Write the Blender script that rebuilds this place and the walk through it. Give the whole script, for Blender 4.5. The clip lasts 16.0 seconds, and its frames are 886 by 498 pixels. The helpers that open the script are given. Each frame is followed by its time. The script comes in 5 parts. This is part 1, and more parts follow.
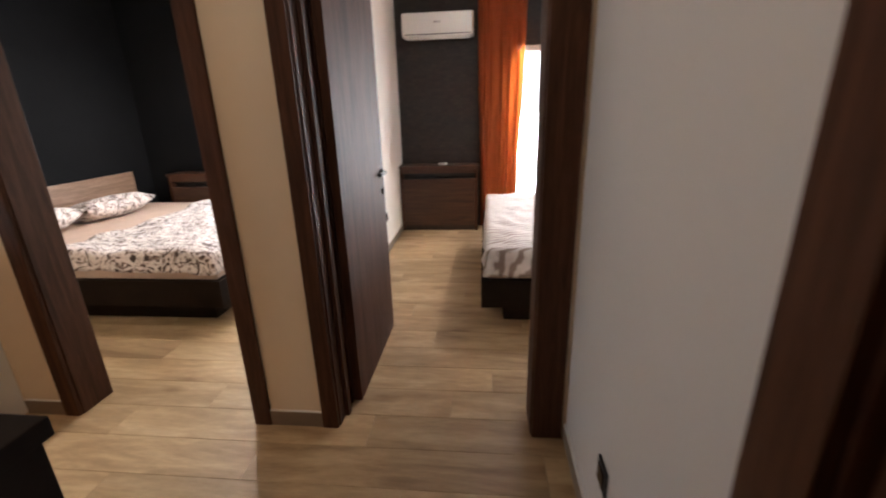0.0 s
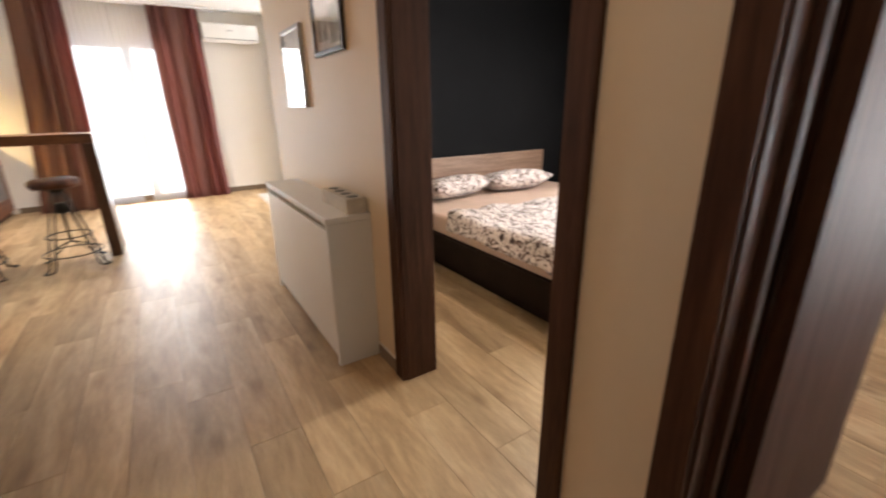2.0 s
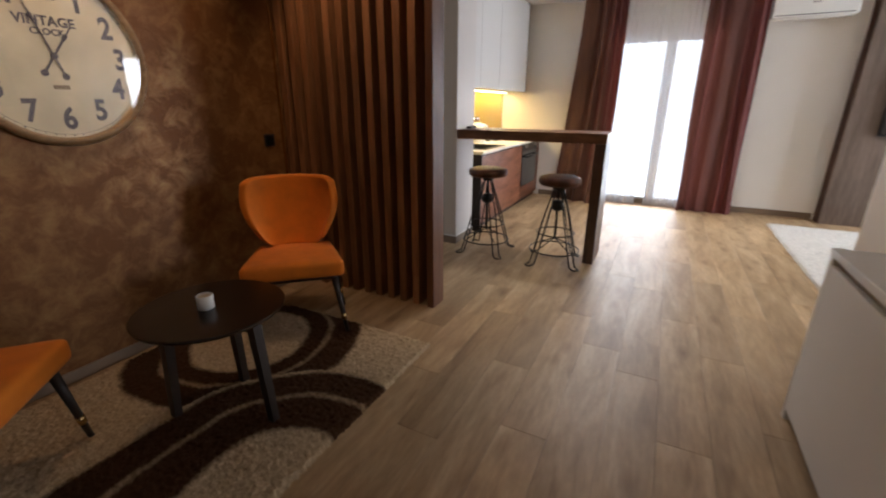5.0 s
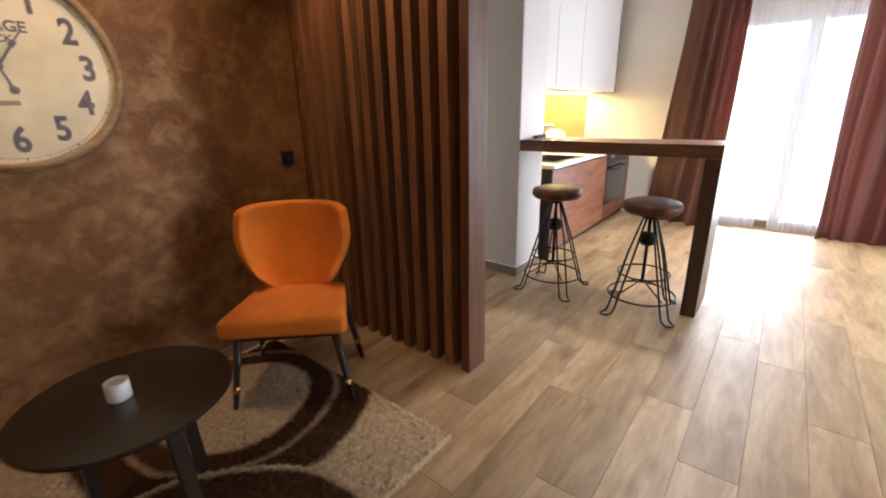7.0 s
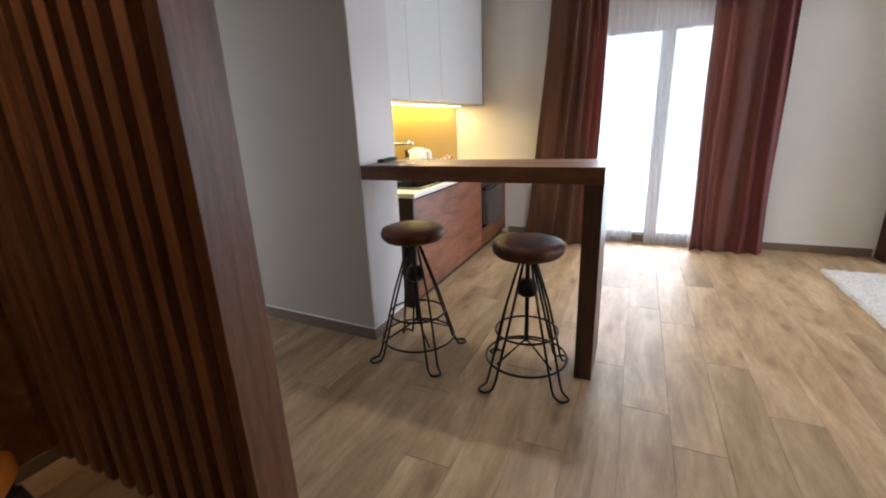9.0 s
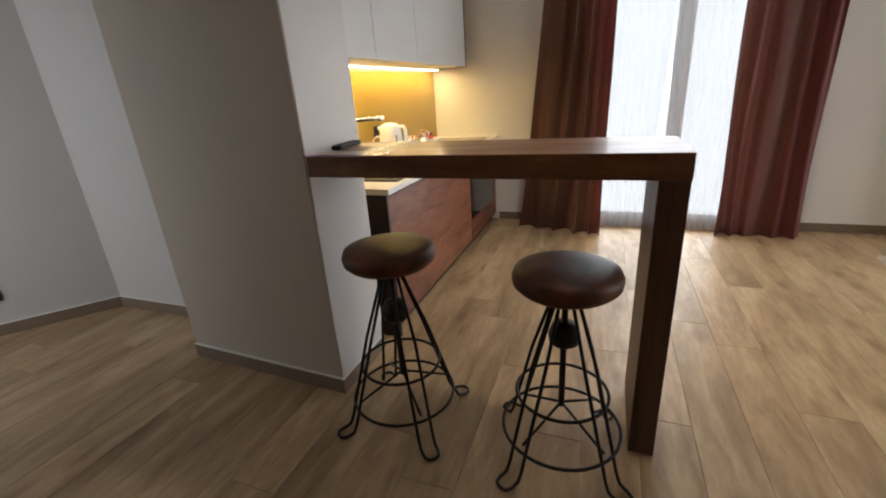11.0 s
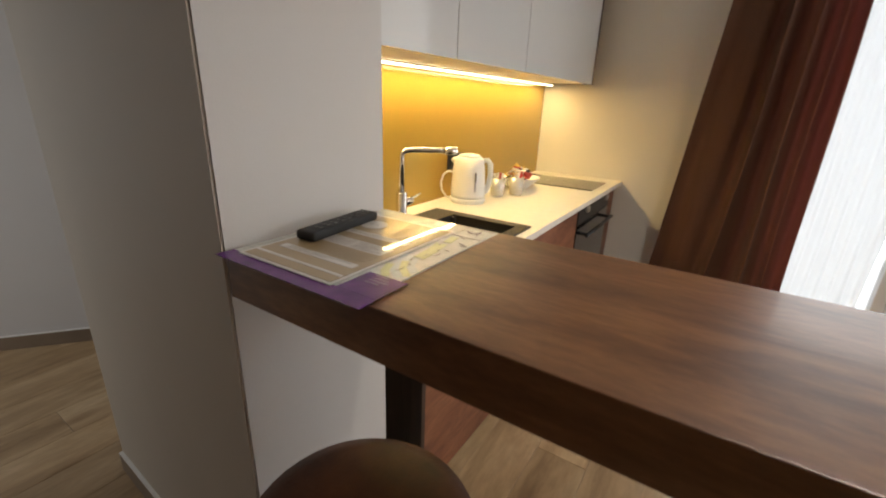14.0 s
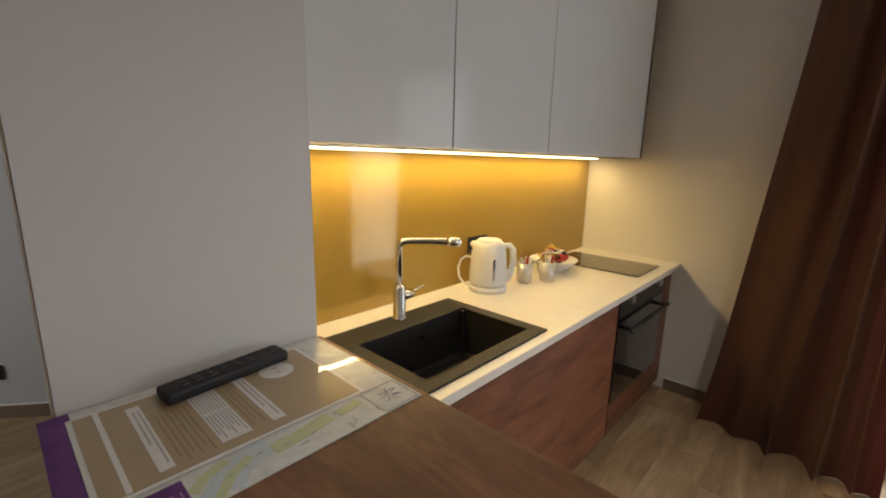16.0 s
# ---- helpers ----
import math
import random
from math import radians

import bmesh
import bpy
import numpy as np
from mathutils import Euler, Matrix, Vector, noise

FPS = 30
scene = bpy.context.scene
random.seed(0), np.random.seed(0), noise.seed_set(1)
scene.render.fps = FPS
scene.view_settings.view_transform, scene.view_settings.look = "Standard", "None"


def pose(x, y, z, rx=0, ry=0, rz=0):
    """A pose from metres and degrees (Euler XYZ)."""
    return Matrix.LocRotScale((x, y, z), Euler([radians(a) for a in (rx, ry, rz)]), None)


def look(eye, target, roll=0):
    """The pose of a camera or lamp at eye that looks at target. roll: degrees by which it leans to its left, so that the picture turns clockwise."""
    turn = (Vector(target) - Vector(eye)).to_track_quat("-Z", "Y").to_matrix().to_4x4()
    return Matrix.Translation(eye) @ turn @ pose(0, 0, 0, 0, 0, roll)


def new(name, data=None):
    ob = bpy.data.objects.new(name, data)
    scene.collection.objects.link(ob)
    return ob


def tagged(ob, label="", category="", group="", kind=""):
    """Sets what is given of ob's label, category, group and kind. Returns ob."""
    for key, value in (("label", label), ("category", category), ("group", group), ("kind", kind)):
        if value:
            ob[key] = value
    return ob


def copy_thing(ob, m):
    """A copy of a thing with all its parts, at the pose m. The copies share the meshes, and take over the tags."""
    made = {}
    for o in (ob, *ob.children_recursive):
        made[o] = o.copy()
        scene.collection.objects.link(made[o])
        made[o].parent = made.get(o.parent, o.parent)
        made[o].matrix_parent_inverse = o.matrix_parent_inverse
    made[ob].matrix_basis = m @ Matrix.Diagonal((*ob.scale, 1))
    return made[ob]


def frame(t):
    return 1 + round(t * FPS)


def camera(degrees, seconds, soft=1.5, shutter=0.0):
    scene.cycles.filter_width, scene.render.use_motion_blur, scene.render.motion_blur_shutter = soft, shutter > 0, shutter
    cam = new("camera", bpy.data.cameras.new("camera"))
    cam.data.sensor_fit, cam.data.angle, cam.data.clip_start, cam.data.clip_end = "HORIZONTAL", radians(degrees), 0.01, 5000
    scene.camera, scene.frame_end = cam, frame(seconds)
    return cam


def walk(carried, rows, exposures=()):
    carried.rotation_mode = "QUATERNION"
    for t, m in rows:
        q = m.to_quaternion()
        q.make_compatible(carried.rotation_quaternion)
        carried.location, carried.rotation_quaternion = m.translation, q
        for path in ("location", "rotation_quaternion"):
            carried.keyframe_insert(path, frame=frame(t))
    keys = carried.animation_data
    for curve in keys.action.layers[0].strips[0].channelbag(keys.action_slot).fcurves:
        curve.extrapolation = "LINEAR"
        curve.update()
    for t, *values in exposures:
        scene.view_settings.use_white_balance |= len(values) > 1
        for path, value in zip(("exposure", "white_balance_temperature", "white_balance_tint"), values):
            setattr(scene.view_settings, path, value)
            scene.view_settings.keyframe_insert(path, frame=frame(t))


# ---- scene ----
cam = camera(92.3, 16.0, soft=2.0, shutter=0.4)
PATH = [
    (0, (0.105, 0.044, 1.365), (-0.093, 1.933, 0.736), -1.7),
    (0.5, (0.031, 0.266, 1.344), (-0.447, 2.101, 0.709), -1.5),
    (1, (-0.088, 0.461, 1.338), (-0.821, 2.214, 0.715), -0.8),
    (1.5, (-0.192, 0.629, 1.297), (-1.394, 2.096, 0.66), -2.0),
    (2, (-0.246, 0.782, 1.272), (-1.842, 1.806, 0.635), -0.8),
    (2.5, (-0.381, 0.807, 1.282), (-2.151, 1.479, 0.637), -0.9),
    (3, (-0.627, 0.802, 1.277), (-2.472, 1.248, 0.648), -0.0),
    (3.5, (-0.801, 0.761, 1.331), (-2.687, 0.86, 0.673), 0.1),
    (4, (-1.013, 0.781, 1.319), (-2.871, 0.445, 0.658), 0.1),
    (4.5, (-1.186, 0.823, 1.297), (-2.957, 0.151, 0.656), -0.6),
    (5, (-1.356, 0.714, 1.304), (-3.046, -0.142, 0.662), 0.2),
    (5.2, (-1.431, 0.644, 1.304), (-3.089, -0.28, 0.67), 0.5),
    (7.3, (-2.217, 0.556, 1.315), (-3.701, -0.633, 0.697), -1.4),
    (7.5, (-2.324, 0.523, 1.329), (-3.911, -0.535, 0.726), -1.6),
    (8, (-2.514, 0.506, 1.326), (-4.246, -0.317, 0.758), -1.5),
    (8.5, (-2.75, 0.49, 1.313), (-4.488, -0.328, 0.756), -1.9),
    (10.8, (-3.581, 0.103, 1.305), (-5.328, -0.588, 0.621), -4.0),
    (11, (-3.653, 0.076, 1.294), (-5.396, -0.614, 0.596), -3.8),
    (11.5, (-3.79, 0.0, 1.294), (-5.602, -0.482, 0.596), -2.8),
    (12, (-3.918, -0.131, 1.299), (-5.739, -0.593, 0.612), -1.1),
    (12.5, (-4.102, -0.196, 1.284), (-5.863, -0.856, 0.603), -1.4),
    (13, (-4.341, -0.201, 1.314), (-5.985, -1.129, 0.653), -0.8),
    (13.5, (-4.513, -0.255, 1.32), (-6.127, -1.243, 0.671), 1.3),
    (14, (-4.644, -0.332, 1.34), (-6.231, -1.359, 0.685), 2.1),
    (14.5, (-4.751, -0.347, 1.362), (-6.233, -1.541, 0.746), 1.7),
    (15, (-4.888, -0.317, 1.388), (-6.29, -1.639, 0.854), 1.9),
    (15.5, (-4.959, -0.285, 1.42), (-6.385, -1.606, 0.95), 1.6),
    (16, (-4.978, -0.265, 1.445), (-6.416, -1.594, 1.035), 1.3),
]
EXPOSURES = [(0, 1.0, 6350, 12), (1.0, 1.1, 6500, 12), (2.0, 1.0, 6600, 12), (3.5, 0.33, 6350, 12), (5, 0.0, 6050, 12), (7.3, 0.9, 5850, 12), (8, 0.5, 5700, 12), (8.5, 0.2, 5650, 10), (10.8, -0.55, 6300, 10), (12, -0.55, 6300, 10), (14, -0.65, 6700, 10), (15, -0.78, 6700, 10), (16, -1.2, 6500, 10)]
walk(cam, [(t, look(eye, target, roll)) for t, eye, target, roll in PATH], EXPOSURES)


# ---- light ----
world = bpy.data.worlds.new("overcast_sky")
scene.world = world
world.use_nodes = True
wt = world.node_tree
sky = wt.nodes.new("ShaderNodeTexSky")
sky.sky_type = 'NISHITA'
sky.sun_disc = False
sky.sun_elevation = radians(35)
sky.sun_rotation = radians(-60)
sky.dust_density = 3.0
wt.nodes["Background"].inputs["Strength"].default_value = 0.12
wt.links.new(sky.outputs["Color"], wt.nodes["Background"].inputs["Color"])


def lamp_sun(strength):
    d = bpy.data.lights.new("sun", 'SUN')
    d.energy, d.angle, d.color = strength, radians(15), (1.0, 0.95, 0.88)
    o = new("sun", d)
    o.matrix_world = look((-12, 6, 10), (0, 0, 0))
    return o


def lamp_area(name, eye, target, sx, sy, watts, color=(1, 1, 1)):
    d = bpy.data.lights.new(name, 'AREA')
    d.shape, d.size, d.size_y, d.energy, d.color = 'RECTANGLE', sx, sy, watts, color
    o = new(name, d)
    o.matrix_world = look(eye, target)
    return o


DAY = (0.93, 0.97, 1.0)
XW = -7.87
lamp_sun(0.8)
# daylight in the window openings
lamp_area("daylight_living", (XW + 0.155, 0.55, 1.1), (-6.5, 0.55, 1.1), 1.25, 2.1, 44, DAY)
lamp_area("daylight_living_north", (-6.91, 4.83, 1.35), (-6.6, 3.0, 1.1), 1.55, 1.45, 88, DAY)
lamp_area("daylight_bedroom_b", (0.95, 5.20, 1.15), (0.95, 4.0, 0.8), 1.0, 1.7, 60, DAY)
lamp_area("daylight_bedroom_a", (-1.75, 4.84, 1.3), (-1.95, 3.4, 0.4), 1.0, 1.4, 35, DAY)
# unseen fill lamp added to brighten the passage; no known window there
lamp_area("daylight_passage", (-3.70, -3.4, 1.2), (-5.0, -3.2, 0.8), 1.5, 2.0, 21, DAY)


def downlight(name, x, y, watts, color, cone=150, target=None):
    """An unseen spot lamp under the ceiling; it shines straight down unless it is turned to a target."""
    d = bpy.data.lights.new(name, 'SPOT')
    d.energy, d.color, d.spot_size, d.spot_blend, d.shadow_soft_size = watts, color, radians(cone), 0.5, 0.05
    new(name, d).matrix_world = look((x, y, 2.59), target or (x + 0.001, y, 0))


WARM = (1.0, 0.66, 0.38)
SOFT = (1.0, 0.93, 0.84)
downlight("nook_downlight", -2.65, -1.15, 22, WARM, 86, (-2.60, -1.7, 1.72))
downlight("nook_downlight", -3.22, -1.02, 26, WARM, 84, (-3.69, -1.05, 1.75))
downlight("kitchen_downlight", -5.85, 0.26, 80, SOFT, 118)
# two unseen fill spots, added to lift the hall walls, radiator cover and floor
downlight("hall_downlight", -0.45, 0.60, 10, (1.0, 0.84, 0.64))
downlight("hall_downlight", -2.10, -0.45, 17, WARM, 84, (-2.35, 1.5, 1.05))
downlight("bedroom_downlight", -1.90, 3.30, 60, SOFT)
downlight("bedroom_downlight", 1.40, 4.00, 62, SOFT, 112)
# LED strip under the wall cabinets
lamp_area("led_light", (-6.6, -1.49, 1.468), (-6.6, -1.47, 0.9), 2.3, 0.02, 22, (1.0, 0.72, 0.30))


# ---- materials ----
def nodes_of(m):
    m.use_nodes = True
    t = m.node_tree
    return t, t.nodes["Principled BSDF"]


def ramp(t, stops):
    r = t.nodes.new("ShaderNodeValToRGB")
    e = r.color_ramp.elements
    while len(e) < len(stops):
        e.new(0.5)
    for el, (p, c) in zip(e, stops):
        el.position, el.color = p, (*c, 1)
    return r


def coords(t, scale, rot=(0, 0, 0), jitter=False):
    tc = t.nodes.new("ShaderNodeTexCoord")
    mp = t.nodes.new("ShaderNodeMapping")
    mp.inputs["Scale"].default_value = scale
    mp.inputs["Rotation"].default_value = [radians(a) for a in rot]
    t.links.new(tc.outputs["Object"], mp.inputs["Vector"])
    if jitter:
        oi = t.nodes.new("ShaderNodeObjectInfo")
        mu = t.nodes.new("ShaderNodeMath")
        mu.operation = 'MULTIPLY'
        mu.inputs[1].default_value = 37.0
        t.links.new(oi.outputs["Random"], mu.inputs[0])
        t.links.new(mu.outputs[0], mp.inputs["Location"])
    return mp


def noise_tex(t, vec, scale, detail=4, rough=0.55, dist=0.0):
    n = t.nodes.new("ShaderNodeTexNoise")
    n.inputs["Scale"].default_value, n.inputs["Detail"].default_value = scale, detail
    n.inputs["Roughness"].default_value, n.inputs["Distortion"].default_value = rough, dist
    t.links.new(vec.outputs[0], n.inputs["Vector"])
    return n


def mixc(t, a, b, fac, kind='MIX'):
    m = t.nodes.new("ShaderNodeMix")
    m.data_type, m.blend_type = 'RGBA', kind
    for v, i in ((a, 6), (b, 7)):
        if isinstance(v, tuple):
            m.inputs[i].default_value = (*v, 1)
        else:
            t.links.new(v, m.inputs[i])
    if isinstance(fac, float):
        m.inputs[0].default_value = fac
    else:
        t.links.new(fac, m.inputs[0])
    return m.outputs[2]


def bump(t, p, height, strength, dist=0.002):
    b = t.nodes.new("ShaderNodeBump")
    b.inputs["Strength"].default_value, b.inputs["Distance"].default_value = strength, dist
    t.links.new(height, b.inputs["Height"])
    t.links.new(b.outputs[0], p.inputs["Normal"])


def plain(name, color, rough=0.5, metal=0.0, vary=0.08, scale=6.0, bumps=0.15, bump_scale=250.0, coat=0.0, sheen=0.0):
    """A surface of one colour with slight blotches, uneven gloss and fine grain."""
    m = bpy.data.materials.new(name)
    t, p = nodes_of(m)
    v = coords(t, (1, 1, 1))
    n = noise_tex(t, v, scale, 5)
    dark = tuple(c * (1 - vary * 2) for c in color)
    lite = tuple(min(1, c * (1 + vary)) for c in color)
    r = ramp(t, [(0.3, dark), (0.7, lite)])
    t.links.new(n.outputs["Fac"], r.inputs["Fac"])
    t.links.new(r.outputs["Color"], p.inputs["Base Color"])
    mr = t.nodes.new("ShaderNodeMapRange")
    mr.inputs["To Min"].default_value, mr.inputs["To Max"].default_value = max(0.02, rough - 0.06), min(1, rough + 0.06)
    t.links.new(n.outputs["Fac"], mr.inputs["Value"])
    t.links.new(mr.outputs[0], p.inputs["Roughness"])
    p.inputs["Metallic"].default_value = metal
    p.inputs["Coat Weight"].default_value = coat
    p.inputs["Sheen Weight"].default_value = sheen
    if bumps:
        f = noise_tex(t, v, bump_scale, 2)
        bump(t, p, f.outputs["Fac"], bumps)
    return m


def timber(name, dark, mid, lite, along='x', rough=0.45, stretch=14.0, scale=2.2, jitter=True, bumps=0.25, coat=0.0, knots=False, tone=(0.74, 1.16), pores=0.8):
    """Wood with grain along one axis, tone changes from piece to piece, and pores."""
    m = bpy.data.materials.new(name)
    t, p = nodes_of(m)
    s = {'x': (1, stretch, stretch), 'y': (stretch, 1, stretch), 'z': (stretch, stretch, 1)}[along]
    v = coords(t, s, jitter=jitter)
    n = noise_tex(t, v, scale, 6, 0.6, 0.6)
    r = ramp(t, [(0.28, dark), (0.5, mid), (0.75, lite)])
    t.links.new(n.outputs["Fac"], r.inputs["Fac"])
    fine = noise_tex(t, v, scale * 7, 3, 0.7)
    fr = ramp(t, [(0.35, (0.72, 0.70, 0.68)), (0.65, (1.06, 1.06, 1.06))])
    t.links.new(fine.outputs["Fac"], fr.inputs["Fac"])
    c = mixc(t, r.outputs["Color"], fr.outputs["Color"], pores, 'MULTIPLY')
    if jitter:
        oi = t.nodes.new("ShaderNodeObjectInfo")
        tone = ramp(t, [(0.0, (tone[0], tone[0] * 0.975, tone[0] * 0.95)), (1.0, (tone[1], tone[1] * 0.995, tone[1] * 0.99))])
        t.links.new(oi.outputs["Random"], tone.inputs["Fac"])
        c = mixc(t, c, tone.outputs["Color"], 1.0, 'MULTIPLY')
    if knots:
        kv = coords(t, (2.2, 5.5, 5.5), jitter=True)
        vo = t.nodes.new("ShaderNodeTexVoronoi")
        vo.inputs["Scale"].default_value = 1.1
        t.links.new(kv.outputs[0], vo.inputs["Vector"])
        kr = ramp(t, [(0.0, (0.42, 0.34, 0.27)), (0.10, (0.66, 0.58, 0.5)), (0.24, (1, 1, 1))])
        t.links.new(vo.outputs["Distance"], kr.inputs["Fac"])
        c = mixc(t, c, kr.outputs["Color"], 0.75, 'MULTIPLY')
    t.links.new(c, p.inputs["Base Color"])
    mr = t.nodes.new("ShaderNodeMapRange")
    mr.inputs["To Min"].default_value, mr.inputs["To Max"].default_value = rough + 0.08, rough - 0.08
    t.links.new(n.outputs["Fac"], mr.inputs["Value"])
    t.links.new(mr.outputs[0], p.inputs["Roughness"])
    p.inputs["Coat Weight"].default_value = coat
    bump(t, p, fine.outputs["Fac"], bumps, 0.001)
    return m


def glow(name, color, strength):
    m = bpy.data.materials.new(name)
    t, p = nodes_of(m)
    p.inputs["Base Color"].default_value = (*color, 1)
    p.inputs["Emission Color"].default_value = (*color, 1)
    p.inputs["Emission Strength"].default_value = strength
    return m


def glass(name, rough=0.0, tint=(1, 1, 1)):
    m = bpy.data.materials.new(name)
    t, p = nodes_of(m)
    p.inputs["Base Color"].default_value = (*tint, 1)
    p.inputs["Transmission Weight"].default_value = 1.0
    p.inputs["Roughness"].default_value = rough
    p.inputs["IOR"].default_value = 1.45
    return m


def sheer_mat(name, color, clear):
    """Thin woven voile: partly open, the rest scattering light through."""
    m = bpy.data.materials.new(name)
    m.use_nodes = True
    t = m.node_tree
    t.nodes.remove(t.nodes["Principled BSDF"])
    out = t.nodes["Material Output"]
    d = t.nodes.new("ShaderNodeBsdfDiffuse")
    tl = t.nodes.new("ShaderNodeBsdfTranslucent")
    tr = t.nodes.new("ShaderNodeBsdfTransparent")
    for n in (d, tl):
        n.inputs["Color"].default_value = (*color, 1)
    a, b = t.nodes.new("ShaderNodeMixShader"), t.nodes.new("ShaderNodeMixShader")
    a.inputs[0].default_value, b.inputs[0].default_value = 0.78, clear
    t.links.new(d.outputs[0], a.inputs[1])
    t.links.new(tl.outputs[0], a.inputs[2])
    t.links.new(a.outputs[0], b.inputs[1])
    t.links.new(tr.outputs[0], b.inputs[2])
    t.links.new(b.outputs[0], out.inputs["Surface"])
    return m


def cloth(name, color, thin=0.25, vary=0.12, second=None):
    """Heavy curtain cloth that lets a little light through."""
    m = bpy.data.materials.new(name)
    t, p = nodes_of(m)
    v = coords(t, (1, 1, 0.15))
    n = noise_tex(t, v, 9.0, 4)
    r = ramp(t, [(0.3, tuple(c * (1 - vary * 2) for c in color)), (0.7, tuple(c * (1 + vary) for c in color))])
    t.links.new(n.outputs["Fac"], r.inputs["Fac"])
    c = r.outputs["Color"]
    # two broad tints paint red backlight and plain brown into one cloth
    if second:
        wide = noise_tex(t, coords(t, (1, 1, 0.03)), 1.9, 1)
        wr = ramp(t, [(0.44, (0, 0, 0)), (0.56, (1, 1, 1))])
        t.links.new(wide.outputs["Fac"], wr.inputs["Fac"])
        c = mixc(t, c, second, wr.outputs["Color"])
    t.links.new(c, p.inputs["Base Color"])
    p.inputs["Roughness"].default_value = 0.75
    p.inputs["Sheen Weight"].default_value = 0.04
    weave = noise_tex(t, coords(t, (1, 1, 1)), 700.0, 2)
    bump(t, p, weave.outputs["Fac"], 0.3)
    tl = t.nodes.new("ShaderNodeBsdfTranslucent")
    t.links.new(c, tl.inputs["Color"])
    mx = t.nodes.new("ShaderNodeMixShader")
    mx.inputs[0].default_value = thin
    t.links.new(p.outputs[0], mx.inputs[1])
    t.links.new(tl.outputs[0], mx.inputs[2])
    t.links.new(mx.outputs[0], t.nodes["Material Output"].inputs["Surface"])
    return m


def stripes_mat(name, light, dark, scale, distort, edge=0.05, split=0.5, rot=(0, 0, 0), soft=0.0):
    """Printed cloth with winding bands of two colours."""
    m = bpy.data.materials.new(name)
    t, p = nodes_of(m)
    v = coords(t, (1, 1, 0.6), rot)
    w = t.nodes.new("ShaderNodeTexWave")
    w.inputs["Scale"].default_value, w.inputs["Distortion"].default_value = scale, distort
    w.inputs["Detail"].default_value, w.inputs["Detail Scale"].default_value = 2.0, 1.2
    t.links.new(v.outputs[0], w.inputs["Vector"])
    r = ramp(t, [(split - edge, dark), (split + edge, light)])
    t.links.new(w.outputs["Fac"], r.inputs["Fac"])
    n = noise_tex(t, coords(t, (1, 1, 1)), 14.0, 4)
    nr = ramp(t, [(0.3, (0.86, 0.86, 0.86)), (0.7, (1.04, 1.04, 1.04))])
    t.links.new(n.outputs["Fac"], nr.inputs["Fac"])
    t.links.new(mixc(t, r.outputs["Color"], nr.outputs["Color"], 1.0, 'MULTIPLY'), p.inputs["Base Color"])
    p.inputs["Roughness"].default_value = 0.85
    p.inputs["Sheen Weight"].default_value = 0.15
    f = noise_tex(t, coords(t, (1, 1, 1)), 500.0, 2)
    bump(t, p, f.outputs["Fac"], 0.25)
    return m


def print_mat(name, light, mid, dark, scale, stretch, rot):
    """Cloth printed with irregular streaks in three colours."""
    m = bpy.data.materials.new(name)
    t, p = nodes_of(m)
    v = coords(t, (1, stretch, 1), (0, 0, rot))
    n = noise_tex(t, v, scale, 3, 0.5, 2.2)
    r = ramp(t, [(0.40, dark), (0.44, mid), (0.47, light), (0.565, light), (0.595, mid), (0.635, dark)])
    t.links.new(n.outputs["Fac"], r.inputs["Fac"])
    t.links.new(r.outputs["Color"], p.inputs["Base Color"])
    p.inputs["Roughness"].default_value = 0.85
    p.inputs["Sheen Weight"].default_value = 0.1
    f = noise_tex(t, coords(t, (1, 1, 1)), 500.0, 2)
    bump(t, p, f.outputs["Fac"], 0.25)
    return m


def gold_wall_mat():
    """Metallic bronze plaster with cloudy polished flecks."""
    m = bpy.data.materials.new("bronze_plaster")
    t, p = nodes_of(m)
    v = coords(t, (1, 1, 1))
    big = noise_tex(t, v, 2.2, 6, 0.6, 0.4)
    fle = noise_tex(t, v, 9.0, 7, 0.68, 0.45)
    a = ramp(t, [(0.3, (0.145, 0.056, 0.016)), (0.7, (0.215, 0.090, 0.027))])
    t.links.new(big.outputs["Fac"], a.inputs["Fac"])
    f = ramp(t, [(0.42, (0, 0, 0)), (0.78, (1, 1, 1))])
    t.links.new(fle.outputs["Fac"], f.inputs["Fac"])
    t.links.new(mixc(t, a.outputs["Color"], (0.36, 0.20, 0.075), f.outputs["Color"]), p.inputs["Base Color"])
    mr = t.nodes.new("ShaderNodeMapRange")
    mr.inputs["To Min"].default_value, mr.inputs["To Max"].default_value = 0.55, 0.36
    t.links.new(f.outputs["Color"], mr.inputs["Value"])
    t.links.new(mr.outputs[0], p.inputs["Roughness"])
    p.inputs["Metallic"].default_value = 0.45
    bump(t, p, fle.outputs["Fac"], 0.22, 0.003)
    return m


